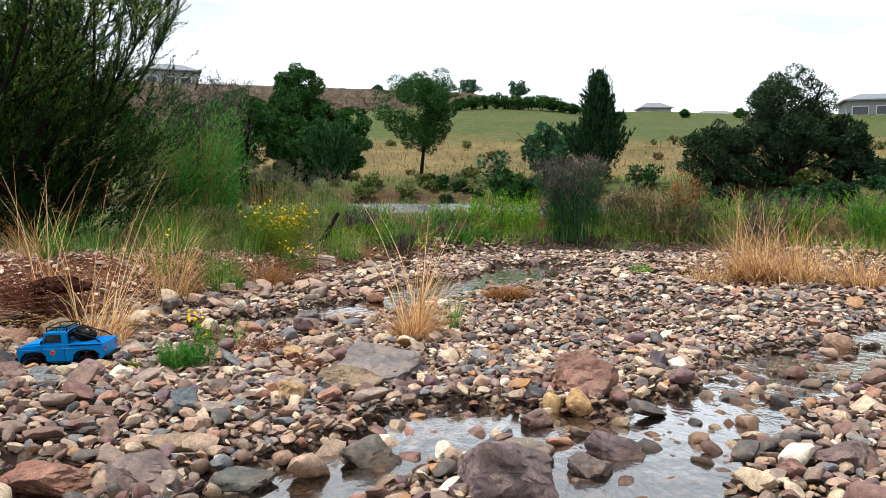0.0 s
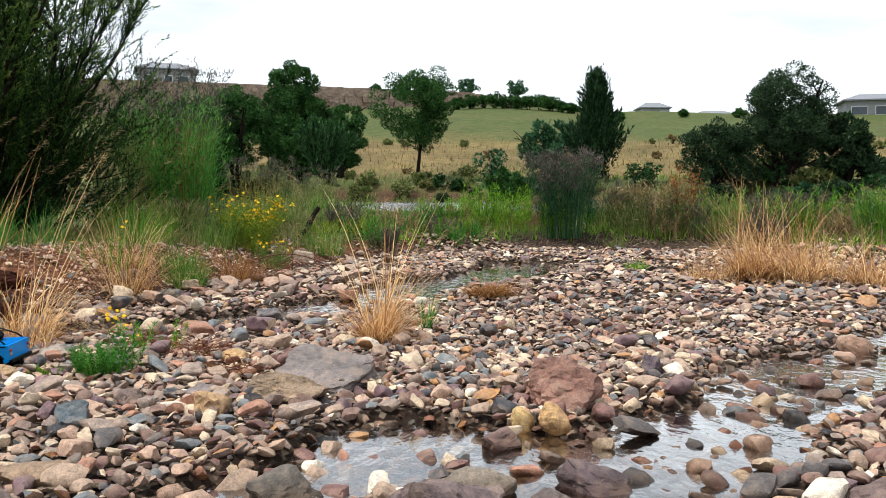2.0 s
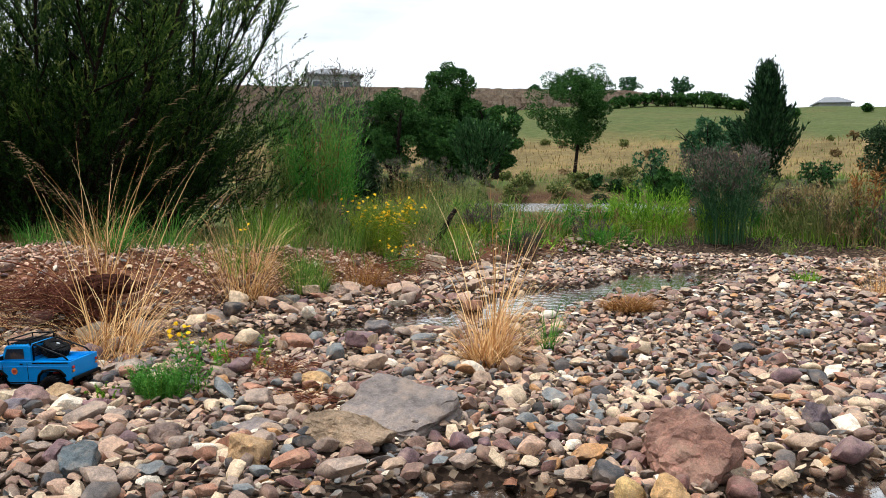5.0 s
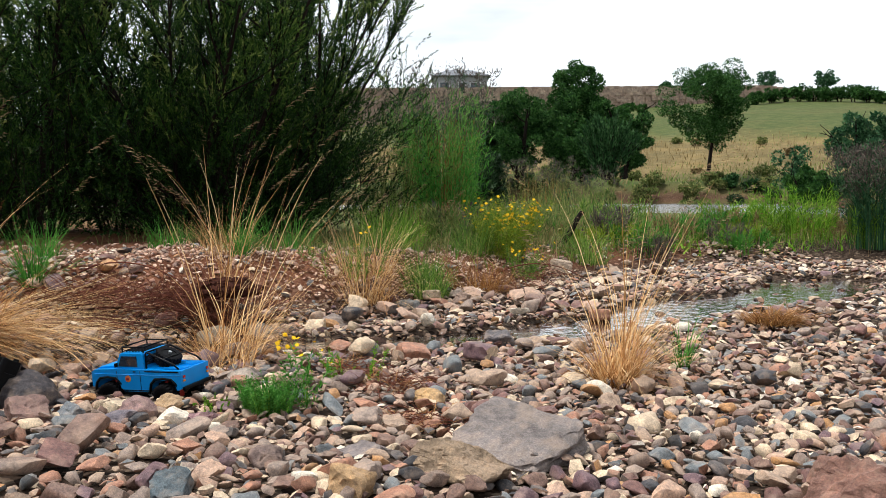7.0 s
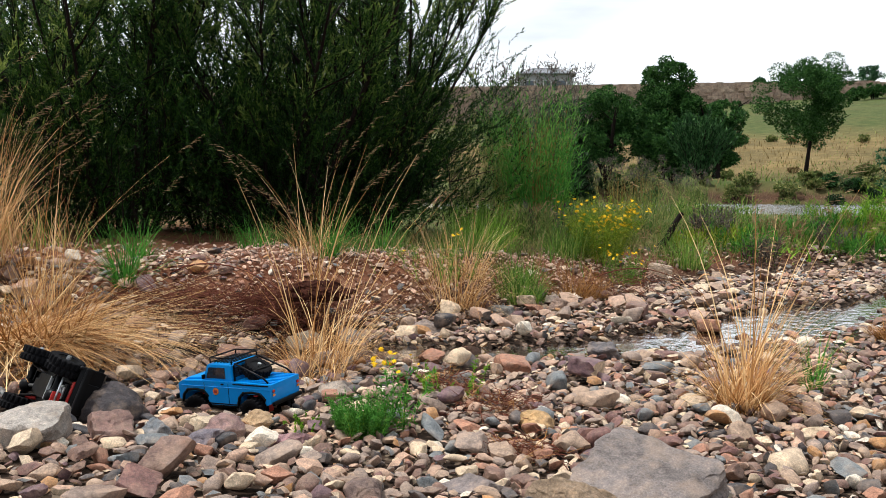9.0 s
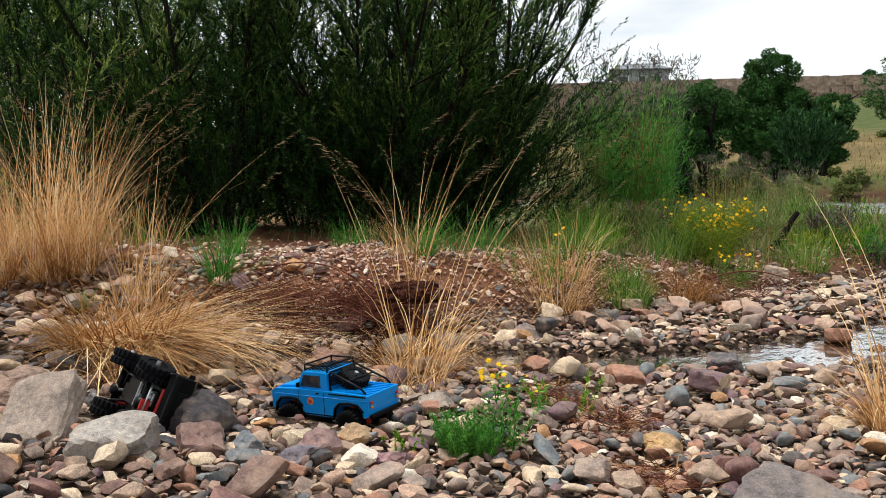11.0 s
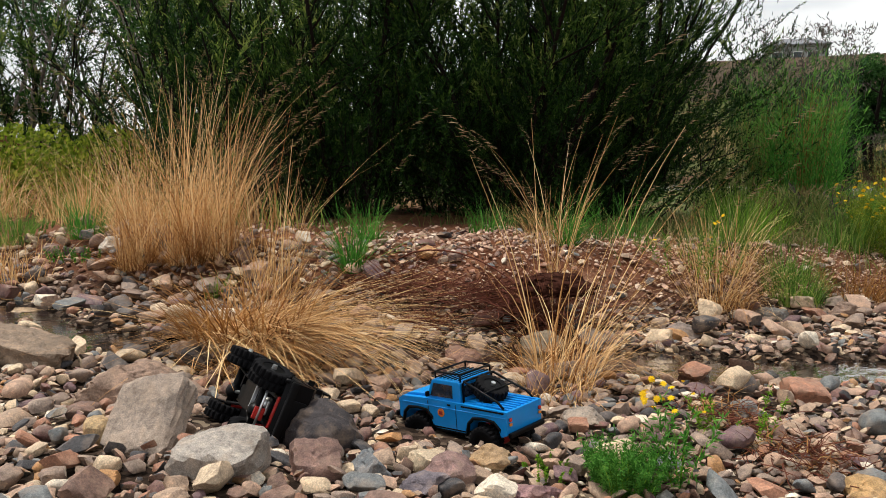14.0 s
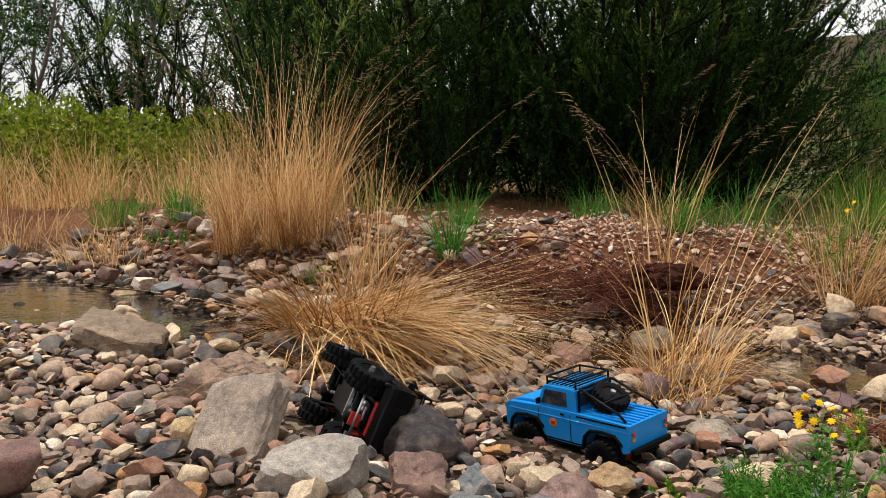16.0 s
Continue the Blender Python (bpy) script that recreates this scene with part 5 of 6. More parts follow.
grass_clump(143, -2.6, 3.15, 130, 0.34, 1.4, 0.12, DRY + " on the stony bank", low=m_dry_low)
# stalks and grass along the bank top
grass_clump(150, -2.2, 4.35, 45, 0.42, 1.1, 0.09, "sparse dry grass with tall bare stalks", low=m_dry_low, stalks=12, stalk_h=0.78)
grass_clump(151, -1.75, 5.05, 260, 0.50, 1.3, 0.15, DRY + " on the bank top", low=m_dry_low, stalks=8, stalk_h=0.7)
grass_clump(152, -1.95, 5.35, 240, 0.44, 1.3, 0.18, DRY + " among green weeds", low=m_dry_low, stalks=4, stalk_h=0.6)
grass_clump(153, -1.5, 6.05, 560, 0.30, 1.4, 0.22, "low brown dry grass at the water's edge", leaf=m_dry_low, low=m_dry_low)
grass_clump(154, -2.55, 4.75, 130, 0.40, 1.0, 0.14, DRY + " at the foot of the thicket", stalks=6, stalk_h=0.7)
# standing dry grass of the field
for k, (x, y, n, h) in enumerate([(-6.6, 2.2, 300, 0.62), (-6.7, 3.0, 300, 0.62), (-6.0, 2.6, 260, 0.55), (-5.5, 3.3, 260, 0.5), (-6.2, 3.7, 260, 0.6), (-5.4, 2.2, 240, 0.42), (-7.0, 1.6, 300, 0.6), (-4.9, 3.7, 240, 0.5), (-4.5, 2.55, 200, 0.3)]):
    grass_clump(180 + k, x, y, n, h, 0.9, 0.3, "dry field grass clump with seed heads", stalks=14, stalk_h=h * 1.15, width=0.005, group="field grass")
# green tufts
GREEN = "fresh green grass tuft"
for k, (x, y, n, h, f, m) in enumerate([(-2.86, 3.66, 170, 0.42, 0.05, m_lush), (-3.25, 4.05, 110, 0.28, 0.06, m_lush), (-2.45, 4.75, 130, 0.36, 0.06, m_lush), (-1.6, 5.55, 380, 0.26, 0.14, m_green), (-1.75, 5.75, 260, 0.24, 0.12, m_green), (-3.2, 3.12, 120, 0.14, 0.05, m_green),
                                          (0.29, 4.2, 70, 0.27, 0.03, m_lush), (1.58, 7.6, 160, 0.13, 0.1, m_weed), (1.55, 10.3, 200, 0.22, 0.1, m_olive), (-1.95, 6.9, 350, 0.42, 0.18, m_green), (-1.35, 7.95, 350, 0.4, 0.2, m_green), (-4.6, 3.0, 200, 0.36, 0.1, m_lush), (-5.0, 2.7, 200, 0.3, 0.12, m_green),
                                          (-2.6, 5.4, 140, 0.34, 0.2, m_lush), (-2.2, 5.9, 200, 0.40, 0.2, m_green), (-3.2, 4.9, 140, 0.25, 0.12, m_lush),
                                          (-2.9, 7.3, 420, 0.50, 0.25, m_green), (-2.4, 6.5, 350, 0.42, 0.22, m_weed), (-3.3, 7.9, 350, 0.55, 0.25, m_weed), (-2.2, 7.7, 300, 0.42, 0.25, m_green)]):
    grass_clump(160 + k, x, y, n, h, 0.8, f, GREEN + " on the bank" if y > 3 else GREEN, leaf=m, width=0.005, group="green tufts")


# ---- tall green reeds and flowering weeds ----
def reed_clump(seed, x, y, n, h, foot, leaf, top, label, z=None):
    """Upright leafy stems, feathery at the top."""
    r = np.random.default_rng(seed)
    t = thing("reed_clump", pose(x, y, ground_z(x, y) - 0.02 if z is None else z), label, "reeds", "reeds and tall weeds")
    root, a = disc(r, n, foot)
    ln = h * r.uniform(0.6, 1.05, n)
    lean = np.abs(r.normal(0, 0.07, n)) + 0.03 * np.hypot(root[:, 0], root[:, 1]) / foot
    v, q, tip = blades(root, ln, 0.009, a, lean, r.uniform(0, 0.2, n), 4)
    part_np("stem", v, q, m_dry_low if h > 1.1 else leaf, t)
    k = 24
    s = r.uniform(0.3, 1.0, (n, k))
    out = np.stack([np.cos(a), np.sin(a), 0 * a], -1)
    base = root[:, None] + (tip - root)[:, None] * s[..., None]
    way = r.normal(0, 0.5, (n, k, 3)) + [0, 0, 0.9] + out[:, None] * 0.3
    c = leaves(base.reshape(-1, 3), way.reshape(-1, 3), r.uniform(0.05, 0.115, n * k), 0.009)
    part_np("leaf", *c, leaf, t)
    if top is not None:
        at = np.repeat(tip, 24, 0) + r.normal(0, 0.035, (n * 24, 3))
        c = leaves(at, r.normal(0, 0.5, at.shape) + [0, 0, 0.6], r.uniform(0.03, 0.09, len(at)), 0.010)
        part_np("seed_head", *c, top, t, "faded feathery seed heads")
    return t


reed_clump(201, -3.35, 9.0, 210, 1.32, 0.33, m_reed, None, "tall upright green leafy reeds")
reed_clump(213, -3.80, 8.75, 90, 1.1, 0.28, m_olive, None, "tall yellow-green leafless reed stems")
grass_clump(190, -3.3, 8.2, 700, 0.58, 0.9, 0.36, GREEN + " below the reeds", leaf=m_green, width=0.006, group="green tufts")
reed_clump(202, -3.0, 8.6, 90, 0.95, 0.26, m_lush, None, "upright green leafy weeds")
reed_clump(203, -3.8, 9.9, 170, 1.55, 0.36, m_tree_blue, m_mauve, "tall grey-green weeds with faded heads")
reed_clump(204, 0.95, 10.75, 190, 0.80, 0.30, m_tree_blue, m_mauve, "dense green reed clump with faded mauve tops")
reed_clump(205, -6.4, 24, 60, 1.0, 0.6, m_olive, m_mauve, "grey-green weeds with faded tops")
reed_clump(206, -8.0, 24, 110, 1.2, 0.9, m_olive, m_mauve, "grey-green weeds with faded tops")
reed_clump(207, -1.8, 10.6, 70, 0.34, 0.4, m_green, None, "upright green leafy weeds")
reed_clump(208, -0.6, 11.2, 70, 0.36, 0.4, m_weed, None, "upright green leafy weeds")
reed_clump(209, 0.1, 10.9, 90, 0.5, 0.4, m_weed, None, "fresh green leafy weeds at the gravel edge")
reed_clump(210, 2.0, 11.2, 80, 0.46, 0.4, m_olive, m_hay, "straggling brownish weeds gone to seed")
reed_clump(211, 3.0, 11.4, 90, 0.45, 0.5, m_green, None, "upright green leafy weeds")
reed_clump(212, 2.45, 11.0, 14, 0.75, 0.12, m_dry_low, m_dry_low, "rust-brown dock weed gone to seed")


def weed_clumps():
    """Leafy weeds of many kinds that stand along the edge of the gravel."""
    r = np.random.default_rng(21)
    for k in range(110):
        x = r.uniform(-2.7, 6.0)
        y = float(np.interp(x, [-2.7, -1.1, -0.6, 0.6, 2.6, 3.2, 6.0], [7.2, 7.9, 9.5, 10.6, 10.8, 9.2, 7.2])) + r.uniform(0.05, 2.2)
        h = r.uniform(0.22, 0.5) * (0.55 if -2.2 < x < 0.6 else 1.0)
        leaf, word = ((m_weed, "bright green"), (m_olive, "olive green"), (m_mauve, "faded brown"), (m_lush, "deep green"), (m_hedge, "yellow-green"), (m_hay, "dry straw-coloured"))[k % 6]
        reed_clump(600 + k, x, y, int(r.integers(16, 34)), h, r.uniform(0.12, 0.3), leaf, m_mauve if k % 7 == 0 else None, word + " leafy weed clump at the gravel edge")


weed_clumps()


def flower_weed(seed, x, y, stems, h, foot, flowers, label, leaf=None, fl=0.022, open_top=0.6):
    """Leafy weed with small yellow daisy heads."""
    r = np.random.default_rng(seed)
    t = thing("flowering_weed", pose(x, y, ground_z(x, y) - 0.01), label, "flower", "yellow-flowering weeds")
    root, a = disc(r, stems, foot)
    ln = h * r.uniform(0.5, 1.0, stems)
    v, q, tip = blades(root, ln, 0.004, a, 0.05 + 0.28 * np.hypot(root[:, 0], root[:, 1]) / foot, r.uniform(0, 0.3, stems), 4)
    part_np("stem", v, q, m_weed, t)
    k = 60
    s = r.uniform(0.1, 1.0, (stems, k))
    base = root[:, None] + (tip - root)[:, None] * s[..., None]
    way = r.normal(0, 0.8, (stems, k, 3)) + [0, 0, 0.5]
    part_np("leaf", *leaves(base.reshape(-1, 3), way.reshape(-1, 3), h * r.uniform(0.07, 0.16, stems * k), 0.0045 if stems < 100 else 0.0026), leaf or m_fireweed, t)
    order = np.argsort(-tip[:, 2])[: max(1, int(stems * open_top))]
    who = order[r.integers(0, len(order), flowers)]
    pick = root[who] + (tip[who] - root[who]) * (r.uniform(0.55, 1.0, (flowers, 1)) if flowers > 30 else 1.0) + r.normal(0, 0.02, (flowers, 3)) + [0, 0, 0.012]
    for p in pick:
        bm = bmesh.new()
        c = bm.verts.new((0, 0, 0.003))
        ring = []
        for i in range(16):
            q2 = fl / 2 * (1.0 if i % 2 else 0.62)
            ring.append(bm.verts.new((q2 * math.cos(i * math.pi / 8), q2 * math.sin(i * math.pi / 8), 0.001 if i % 2 else 0.003)))
        for i in range(16):
            bm.faces.new((c, ring[i], ring[(i + 1) % 16]))
        bmesh.ops.create_icosphere(bm, subdivisions=1, radius=fl * 0.2, matrix=Matrix.Diagonal((1, 1, 0.6, 1)))
        bmesh.ops.transform(bm, matrix=pose(*p, r.uniform(-50, 50), r.uniform(-50, 50), 0), verts=bm.verts[:])
        part("flower", bm, m_flower, t)
    return t


flower_weed(221, -0.555, 2.70, 130, 0.105, 0.052, 0, "small bushy bright green weed among the pebbles")
flower_weed(227, -0.69, 2.60, 16, 0.045, 0.06, 0, "low broad-leaved light green weed among pebbles", leaf=m_weed)
flower_weed(222, -0.49, 2.79, 7, 0.18, 0.016, 14, "tall green weed stems with yellow daisy heads", fl=0.017, open_top=0.4)
flower_weed(223, -1.72, 7.05, 80, 0.46, 0.15, 150, "large weed covered with yellow flowers", leaf=m_hedge, fl=0.030)
flower_weed(224, -1.4, 6.75, 26, 0.24, 0.10, 26, "low weed with yellow flowers beside dry grass", leaf=m_green, fl=0.024)
flower_weed(225, -1.95, 5.15, 20, 0.30, 0.22, 6, "weed with a few yellow flowers among dry grass", leaf=m_green, fl=0.026)
flower_weed(228, -4.32, 2.87, 40, 0.07, 0.16, 0, "low broad-leaved green weed on the bank", leaf=m_lush)
flower_weed(229, -5.2, 2.86, 40, 0.08, 0.2, 0, "low broad-leaved green weed on the bank", leaf=m_lush)
flower_weed(226, -0.62, 3.25, 8, 0.13, 0.09, 3, "thin straggling weed with tiny flowers", leaf=m_weed, fl=0.012)


# ---- covers of grass and weeds ----
def cover(name, seed, n, region, h, width, leaf, label, keep, lean=0.35, droop=0.7, segs=3):
    r = np.random.default_rng(seed)
    x0, x1, y0, y1 = region
    x, y = r.uniform(x0, x1, n), r.uniform(y0, y1, n)
    ok = keep(x, y) * (0.15 + 0.85 * (wob(x, y, 2.6, seed % 7) > -0.15)) > r.uniform(0, 1, n)
    x, y = x[ok], y[ok]
    m = len(x)
    root = np.stack([x, y, terrain(x, y) - 0.01], -1)
    ln = h * r.uniform(0.4, 1.15, m) * (0.75 + 0.35 * wob(x, y, 1.3, 3.0))
    v, q, _ = blades(root, ln, width * r.uniform(0.7, 1.4, m), r.uniform(0, 6.28, m), np.abs(r.normal(0, lean, m)), droop * r.uniform(0.2, 1.2, m), segs)
    tagged(new(name, mesh_np(name, v, q, leaf)), label, "grass", kind="stuff")


def weed_belt(x, y):
    return sm(0.15, 0.6, bank_depth(x, y)) * (y > 6.3)


cover("bank_weeds", 316, 7000, (-3.2, 7, 6.4, 12.5), 0.30, 0.006, m_hay, "straw-coloured grass among green weeds", weed_belt, 0.45, 0.9)
cover("bank_weeds", 301, 9000, (-3.5, 7, 6, 12.5), 0.27, 0.008, m_green, "green weeds and grass along the gravel edge", weed_belt, 0.6, 1.2)
cover("bank_weeds", 302, 15000, (-3.5, 7, 6.5, 12.5), 0.28, 0.007, m_olive, "straggling olive and straw weeds on the flood plain", weed_belt, 0.6, 1.2)
cover("bank_weeds", 303, 8000, (-1.6, 6, 8.4, 11.8), 0.25, 0.018, m_weed, "fresh light green weeds at the gravel edge", weed_belt, 0.8, 1.3)
cover("bank_weeds", 314, 2600, (-3.2, 7, 6.6, 12.5), 0.5, 0.006, m_seed, "thin straw-coloured weed stalks", weed_belt, 0.2, 0.35)
cover("bank_weeds", 317, 9000, (-4.6, -0.2, 9.2, 13.5), 0.62, 0.008, m_olive, "tall straggling olive weeds behind the gravel edge", lambda x, y: weed_belt(x, y) * (x < -2.0 - 0.2 * (y - 10)), 0.25, 0.5)
cover("bank_weeds", 318, 5000, (-4.6, -0.2, 9.2, 13.5), 0.6, 0.008, m_green, "tall green weeds behind the gravel edge", lambda x, y: weed_belt(x, y) * (x < -2.0 - 0.2 * (y - 10)), 0.25, 0.5)
cover("bank_weeds", 319, 6000, (1.3, 7.0, 10.2, 14), 0.46, 0.009, m_olive, "tall straggling olive weeds behind the gravel edge", weed_belt, 0.3, 0.6)
cover("flood_plain_weeds", 304, 9000, (-12, 14, 12, 27), 0.10, 0.02, m_olive, "rough olive grass on the flood plain", lambda x, y: 1 + 0 * x)
cover("flood_plain_weeds", 305, 3000, (-12, 14, 12, 27), 0.11, 0.02, m_green, "green rushes on the flood plain", lambda x, y: 1 + 0 * x)
cover("flood_plain_weeds", 312, 5000, (-22, -7, 13, 30), 0.5, 0.02, m_olive, "rough olive weeds beside the pond", lambda x, y: (x < -0.28 * y - 0.3) * 1.0)
cover("flood_plain_weeds", 313, 6000, (0, 16, 13, 27), 0.42, 0.02, m_green, "green weeds beside the pond", lambda x, y: (x > 0.02 * y + 0.3) * 1.0)
cover("bank_grass", 306, 9000, (-4.2, -1.2, 4.2, 9), 0.22, 0.006, m_olive, "thin grass on the bank top", lambda x, y: sm(0.45, 1.0, bank_depth(x, y)) * sm(4.2, 5.4, y + 0.35 * (x + 2)))
cover("field_grass", 307, 12000, (-12, -3.9, 0.5, 6.5), 0.42, 0.007, m_dry, "dry standing grass in the field", lambda x, y: sm(0.9, 1.8, bank_depth(x, y)) * (x < -4.2) * (y < 4.3 + 0.12 * (-4.2 - x)))
cover("field_grass", 308, 7000, (-12, -3.9, 0.5, 6.5), 0.36, 0.007, m_green, "green grass through the dry field", lambda x, y: sm(0.9, 1.6, bank_depth(x, y)) * (y < 4.5 + 0.12 * (-4.2 - x)))
cover("far_bank_grass", 309, 12000, (-24, 30, 28, 58), 0.38, 0.03, m_olive, "rough grass along the far bank", lambda x, y: sm(1.0, 2.5, polydist(FAR_BANK, x, y)[0] * polydist(FAR_BANK, x, y)[1]))
cover("far_bank_grass", 315, 9000, (-24, 30, 28, 58), 0.45, 0.035, m_green, "green grass along the far bank", lambda x, y: sm(0.3, 1.2, polydist(FAR_BANK, x, y)[0] * polydist(FAR_BANK, x, y)[1]) * (1 - sm(6, 12, polydist(FAR_BANK, x, y)[0])))
cover("hill_grass", 310, 15000, (-40, 45, 46, 84), 0.50, 0.05, m_hay, "tall golden grass on the hillside", lambda x, y: 1 - sm(66, 78, y))
cover("hill_grass", 311, 5000, (-10, 50, 44, 74), 0.22, 0.04, m_green, "green grass on the hillside", lambda x, y: 1 + 0 * x)


def far_bank_shrubs():
    r = np.random.default_rng(77)
    for k in range(100):
        x = r.uniform(-19, 17)
        y = float(np.interp(x, [p[0] for p in FAR_BANK], [p[1] for p in FAR_BANK])) + r.uniform(0.2, 5) - (1.6 if k % 3 == 0 else 0)
        h = r.uniform(0.4, 1.1)
        tree(400 + k, x, y, h, h * 1.6, (m_tree_blue, m_olive, m_plume, m_olive, m_tree_brown)[k % 5], "low scrubby bush on the far bank", 0.03, 0.05, 5, 18, 42, 0.11, group="scrub on the far bank", stems=3)


far_bank_shrubs()


def hill_shrubs():
    r = np.random.default_rng(78)
    for k in range(22):
        y = r.uniform(52, 72)
        x = r.uniform(-0.28, 0.42) * y
        h = r.uniform(0.35, 1.0)
        tree(500 + k, x, y, h, h * r.uniform(1.0, 1.8), (m_olive, m_hay, m_olive, m_hay)[k % 4], "small straggling olive bush on the grassy hill", 0.03, 0.05, 5, 12, 40, 0.11, group="scrub on the hill", stems=2)


hill_shrubs()


def build_hedge():
    """A creeper-covered mound beyond the dry field."""
    r = np.random.default_rng(9)
    for k, (x, y, w, h) in enumerate([(-8.1, 2.3, 1.2, 0.82), (-8.0, 3.2, 1.1, 0.80), (-8.6, 1.3, 1.4, 0.80), (-7.5, 4.0, 0.8, 0.66)]):
        t = thing("creeper_mound", pose(x, y, ground_z(x, y)), "mound of yellow-green creeper leaves", "shrub", "creeper mounds")
        n = 7600
        q = r.normal(size=(n, 3))
        q /= np.linalg.norm(q, axis=1, keepdims=True)
        q[:, 2] = np.abs(q[:, 2])
        bump = 1 + 0.12 * np.sin(q @ r.normal(size=3) * 7) + 0.08 * np.sin(q @ r.normal(size=3) * 15)
        at = q * bump[:, None] * r.uniform(0.55, 1.0, (n, 1)) ** 0.5 * [w, w, h]
        part_np("leaf", *leaves(at, q + r.normal(0, 0.7, q.shape), r.uniform(0.035, 0.06, n), 0.034), m_hedge, t)
        runners = []
        for s in range(30):
            a = r.uniform(0, 6.28)
            pts = np.stack([np.linspace(0.95, 0.2, 6) * w * np.cos(a) + r.normal(0, 0.05, 6), np.linspace(0.95, 0.2, 6) * w * np.sin(a) + r.normal(0, 0.05, 6), np.linspace(0.0, 0.85, 6) * h], -1)
            runners.append(tube(pts, 0.006, 3))
        part_np("stem", *join_np(runners), m_twig, t)


build_hedge()


def build_sod():
    """An overhanging lip of rooty soil above the hollow in the bank."""
    v, fc = stone_shape(5, 901, 4, 1.0, 0.6, (6, 7))
    v = v / np.abs(v).max(0)
    r = np.random.default_rng(31)
    for k, amp in ((3, 0.10), (7, 0.08), (16, 0.05), (33, 0.03)):
        v = v + amp * np.sin(v @ (r.normal(size=(3, 3)) * k) + r.uniform(0, 6, 3))
    m_sod = plain_mat("dark_root_soil", (0.040, 0.014, 0.009), 0.95, scale=40, vary=0.6, bump=0.02, spec=0.05)
    ob = new("soil_ledge", mesh_np("soil_ledge", v * [0.17, 0.13, 0.05], fc, m_sod, True))
    ob.matrix_basis = pose(-1.97, 4.09, 0.155, 14, 0, 57)
    tagged(ob, "dark undercut lip of rooty soil above a hollow", "soil")


build_sod()


def build_twigs():
    """Tangles of dark flood-borne twigs on the bank edge."""
    r = np.random.default_rng(12)
    for x, y, n, w, h, label in [(-2.2, 4.02, 420, 0.20, 0.10, "tangle of dark red-brown twigs hanging over the hollow bank"), (-2.3, 3.62, 160, 0.14, 0.07, "flat mat of red-brown twigs on the bank edge"), (-1.88, 4.02, 320, 0.15, 0.16, "dark brown root tangle over a hollow in the bank"), (-2.52, 3.74, 240, 0.22, 0.08, "mat of dark red-brown twigs on the bank edge"), (-2.02, 4.12, 240, 0.22, 0.10, "dark red-brown twigs caught along the bank edge"), (-0.42, 3.15, 160, 0.13, 0.045, "dark matted twigs among pebbles"),
                                 (-0.12, 2.80, 130, 0.10, 0.04, "small dark twig tangle on the gravel"), (-0.72, 3.35, 130, 0.12, 0.05, "small dark twig tangle on the gravel"), (-1.3, 6.3, 50, 0.25, 0.14, "brown twigs hanging over the stream bank")]:
        t = thing("twig_tangle", pose(x, y, ground_z(x, y)), label, "twigs", "flood debris")
        wood = []
        for k in range(n):
            az = r.uniform(0, 6.28)
            s = r.normal(0, 0.5, 2) * w
            lp, lr, _ = limb(r, (s[0], s[1], r.uniform(0, h)), (np.cos(az), np.sin(az), r.normal(0, 0.25)), r.uniform(0.5, 1.3) * w * (1.2 if h > 0.06 else 0.7), 0.0026 if h > 0.06 else 0.0015, 0.0008, 6, 0.5)
            lp[:, 2] = np.maximum(lp[:, 2], 0.0)
            wood.append(tube(lp, lr, 3))
        part_np("twig", *join_np(wood), m_twig, t, smooth=True)
        sv, sq, _ = blades(np.stack([r.normal(0, w * 0.5, 90), r.normal(0, w * 0.4, 90), r.uniform(0, h, 90)], -1), w * 0.6, 0.003, r.uniform(0, 6.28, 90), r.uniform(0.8, 1.6, 90), 0.4, 3)
        part_np("thatch", sv, sq, m_dry_low, t, "caught brown straw")
    # long arching bramble cane
    for k, (p0, p1, hgt) in enumerate([((-2.75, 3.85), (-1.75, 4.05), 0.20), ((-2.6, 3.75), (-1.95, 3.9), 0.10), ((-1.55, 6.35), (-0.75, 6.55), 0.16)]):
        s = np.linspace(0, 1, 12)
        x, y = p0[0] + (p1[0] - p0[0]) * s, p0[1] + (p1[1] - p0[1]) * s
        z = terrain(x, y) * 0 + ground_z(*p0) * (1 - s) + ground_z(*p1) * s + hgt * np.sin(np.pi * s) ** 0.8
        me = bpy.data.meshes.new("cane")
        bm = wire(np.stack([x, y, z], -1), np.linspace(0.005, 0.0025, 12), 5)
        bm.to_mesh(me)
        bm.free()
        me.materials.append(m_twig)
        tagged(new("bramble_cane", me), "thin dark arching bramble cane", "branch", "flood debris")
    # leaning log stump in the weeds
    lp, lr, _ = limb(r, (0, 0, 0), (0.75, 0.1, 0.85), 0.42, 0.034, 0.022, 6, 0.2)
    me = mesh_np("log", *tube(lp, lr, 9), m_bark, True)
    ob = tagged(new("log", me), "short dark broken log leaning in the weeds", "log")
    ob.matrix_basis = pose(-1.72, 8.3, ground_z(-1.72, 8.3))


build_twigs()


# ---- model cars ----
m_blue = plain_mat("blue_body_paint", (0.003, 0.225, 0.62), 0.34, coat=0.3, vary=0.06, scale=20, spec=0.2)
m_black = plain_mat("black_plastic", (0.0025, 0.0025, 0.003), 0.4, vary=0.3, scale=60, spec=0.10)
m_rubber = plain_mat("tyre_rubber", (0.005, 0.005, 0.006), 0.8, vary=0.3, scale=80, bump=0.001, spec=0.08)
m_carglass = plain_mat("tinted_pane", (0.018, 0.026, 0.04), 0.06, coat=0.6, vary=0.1)
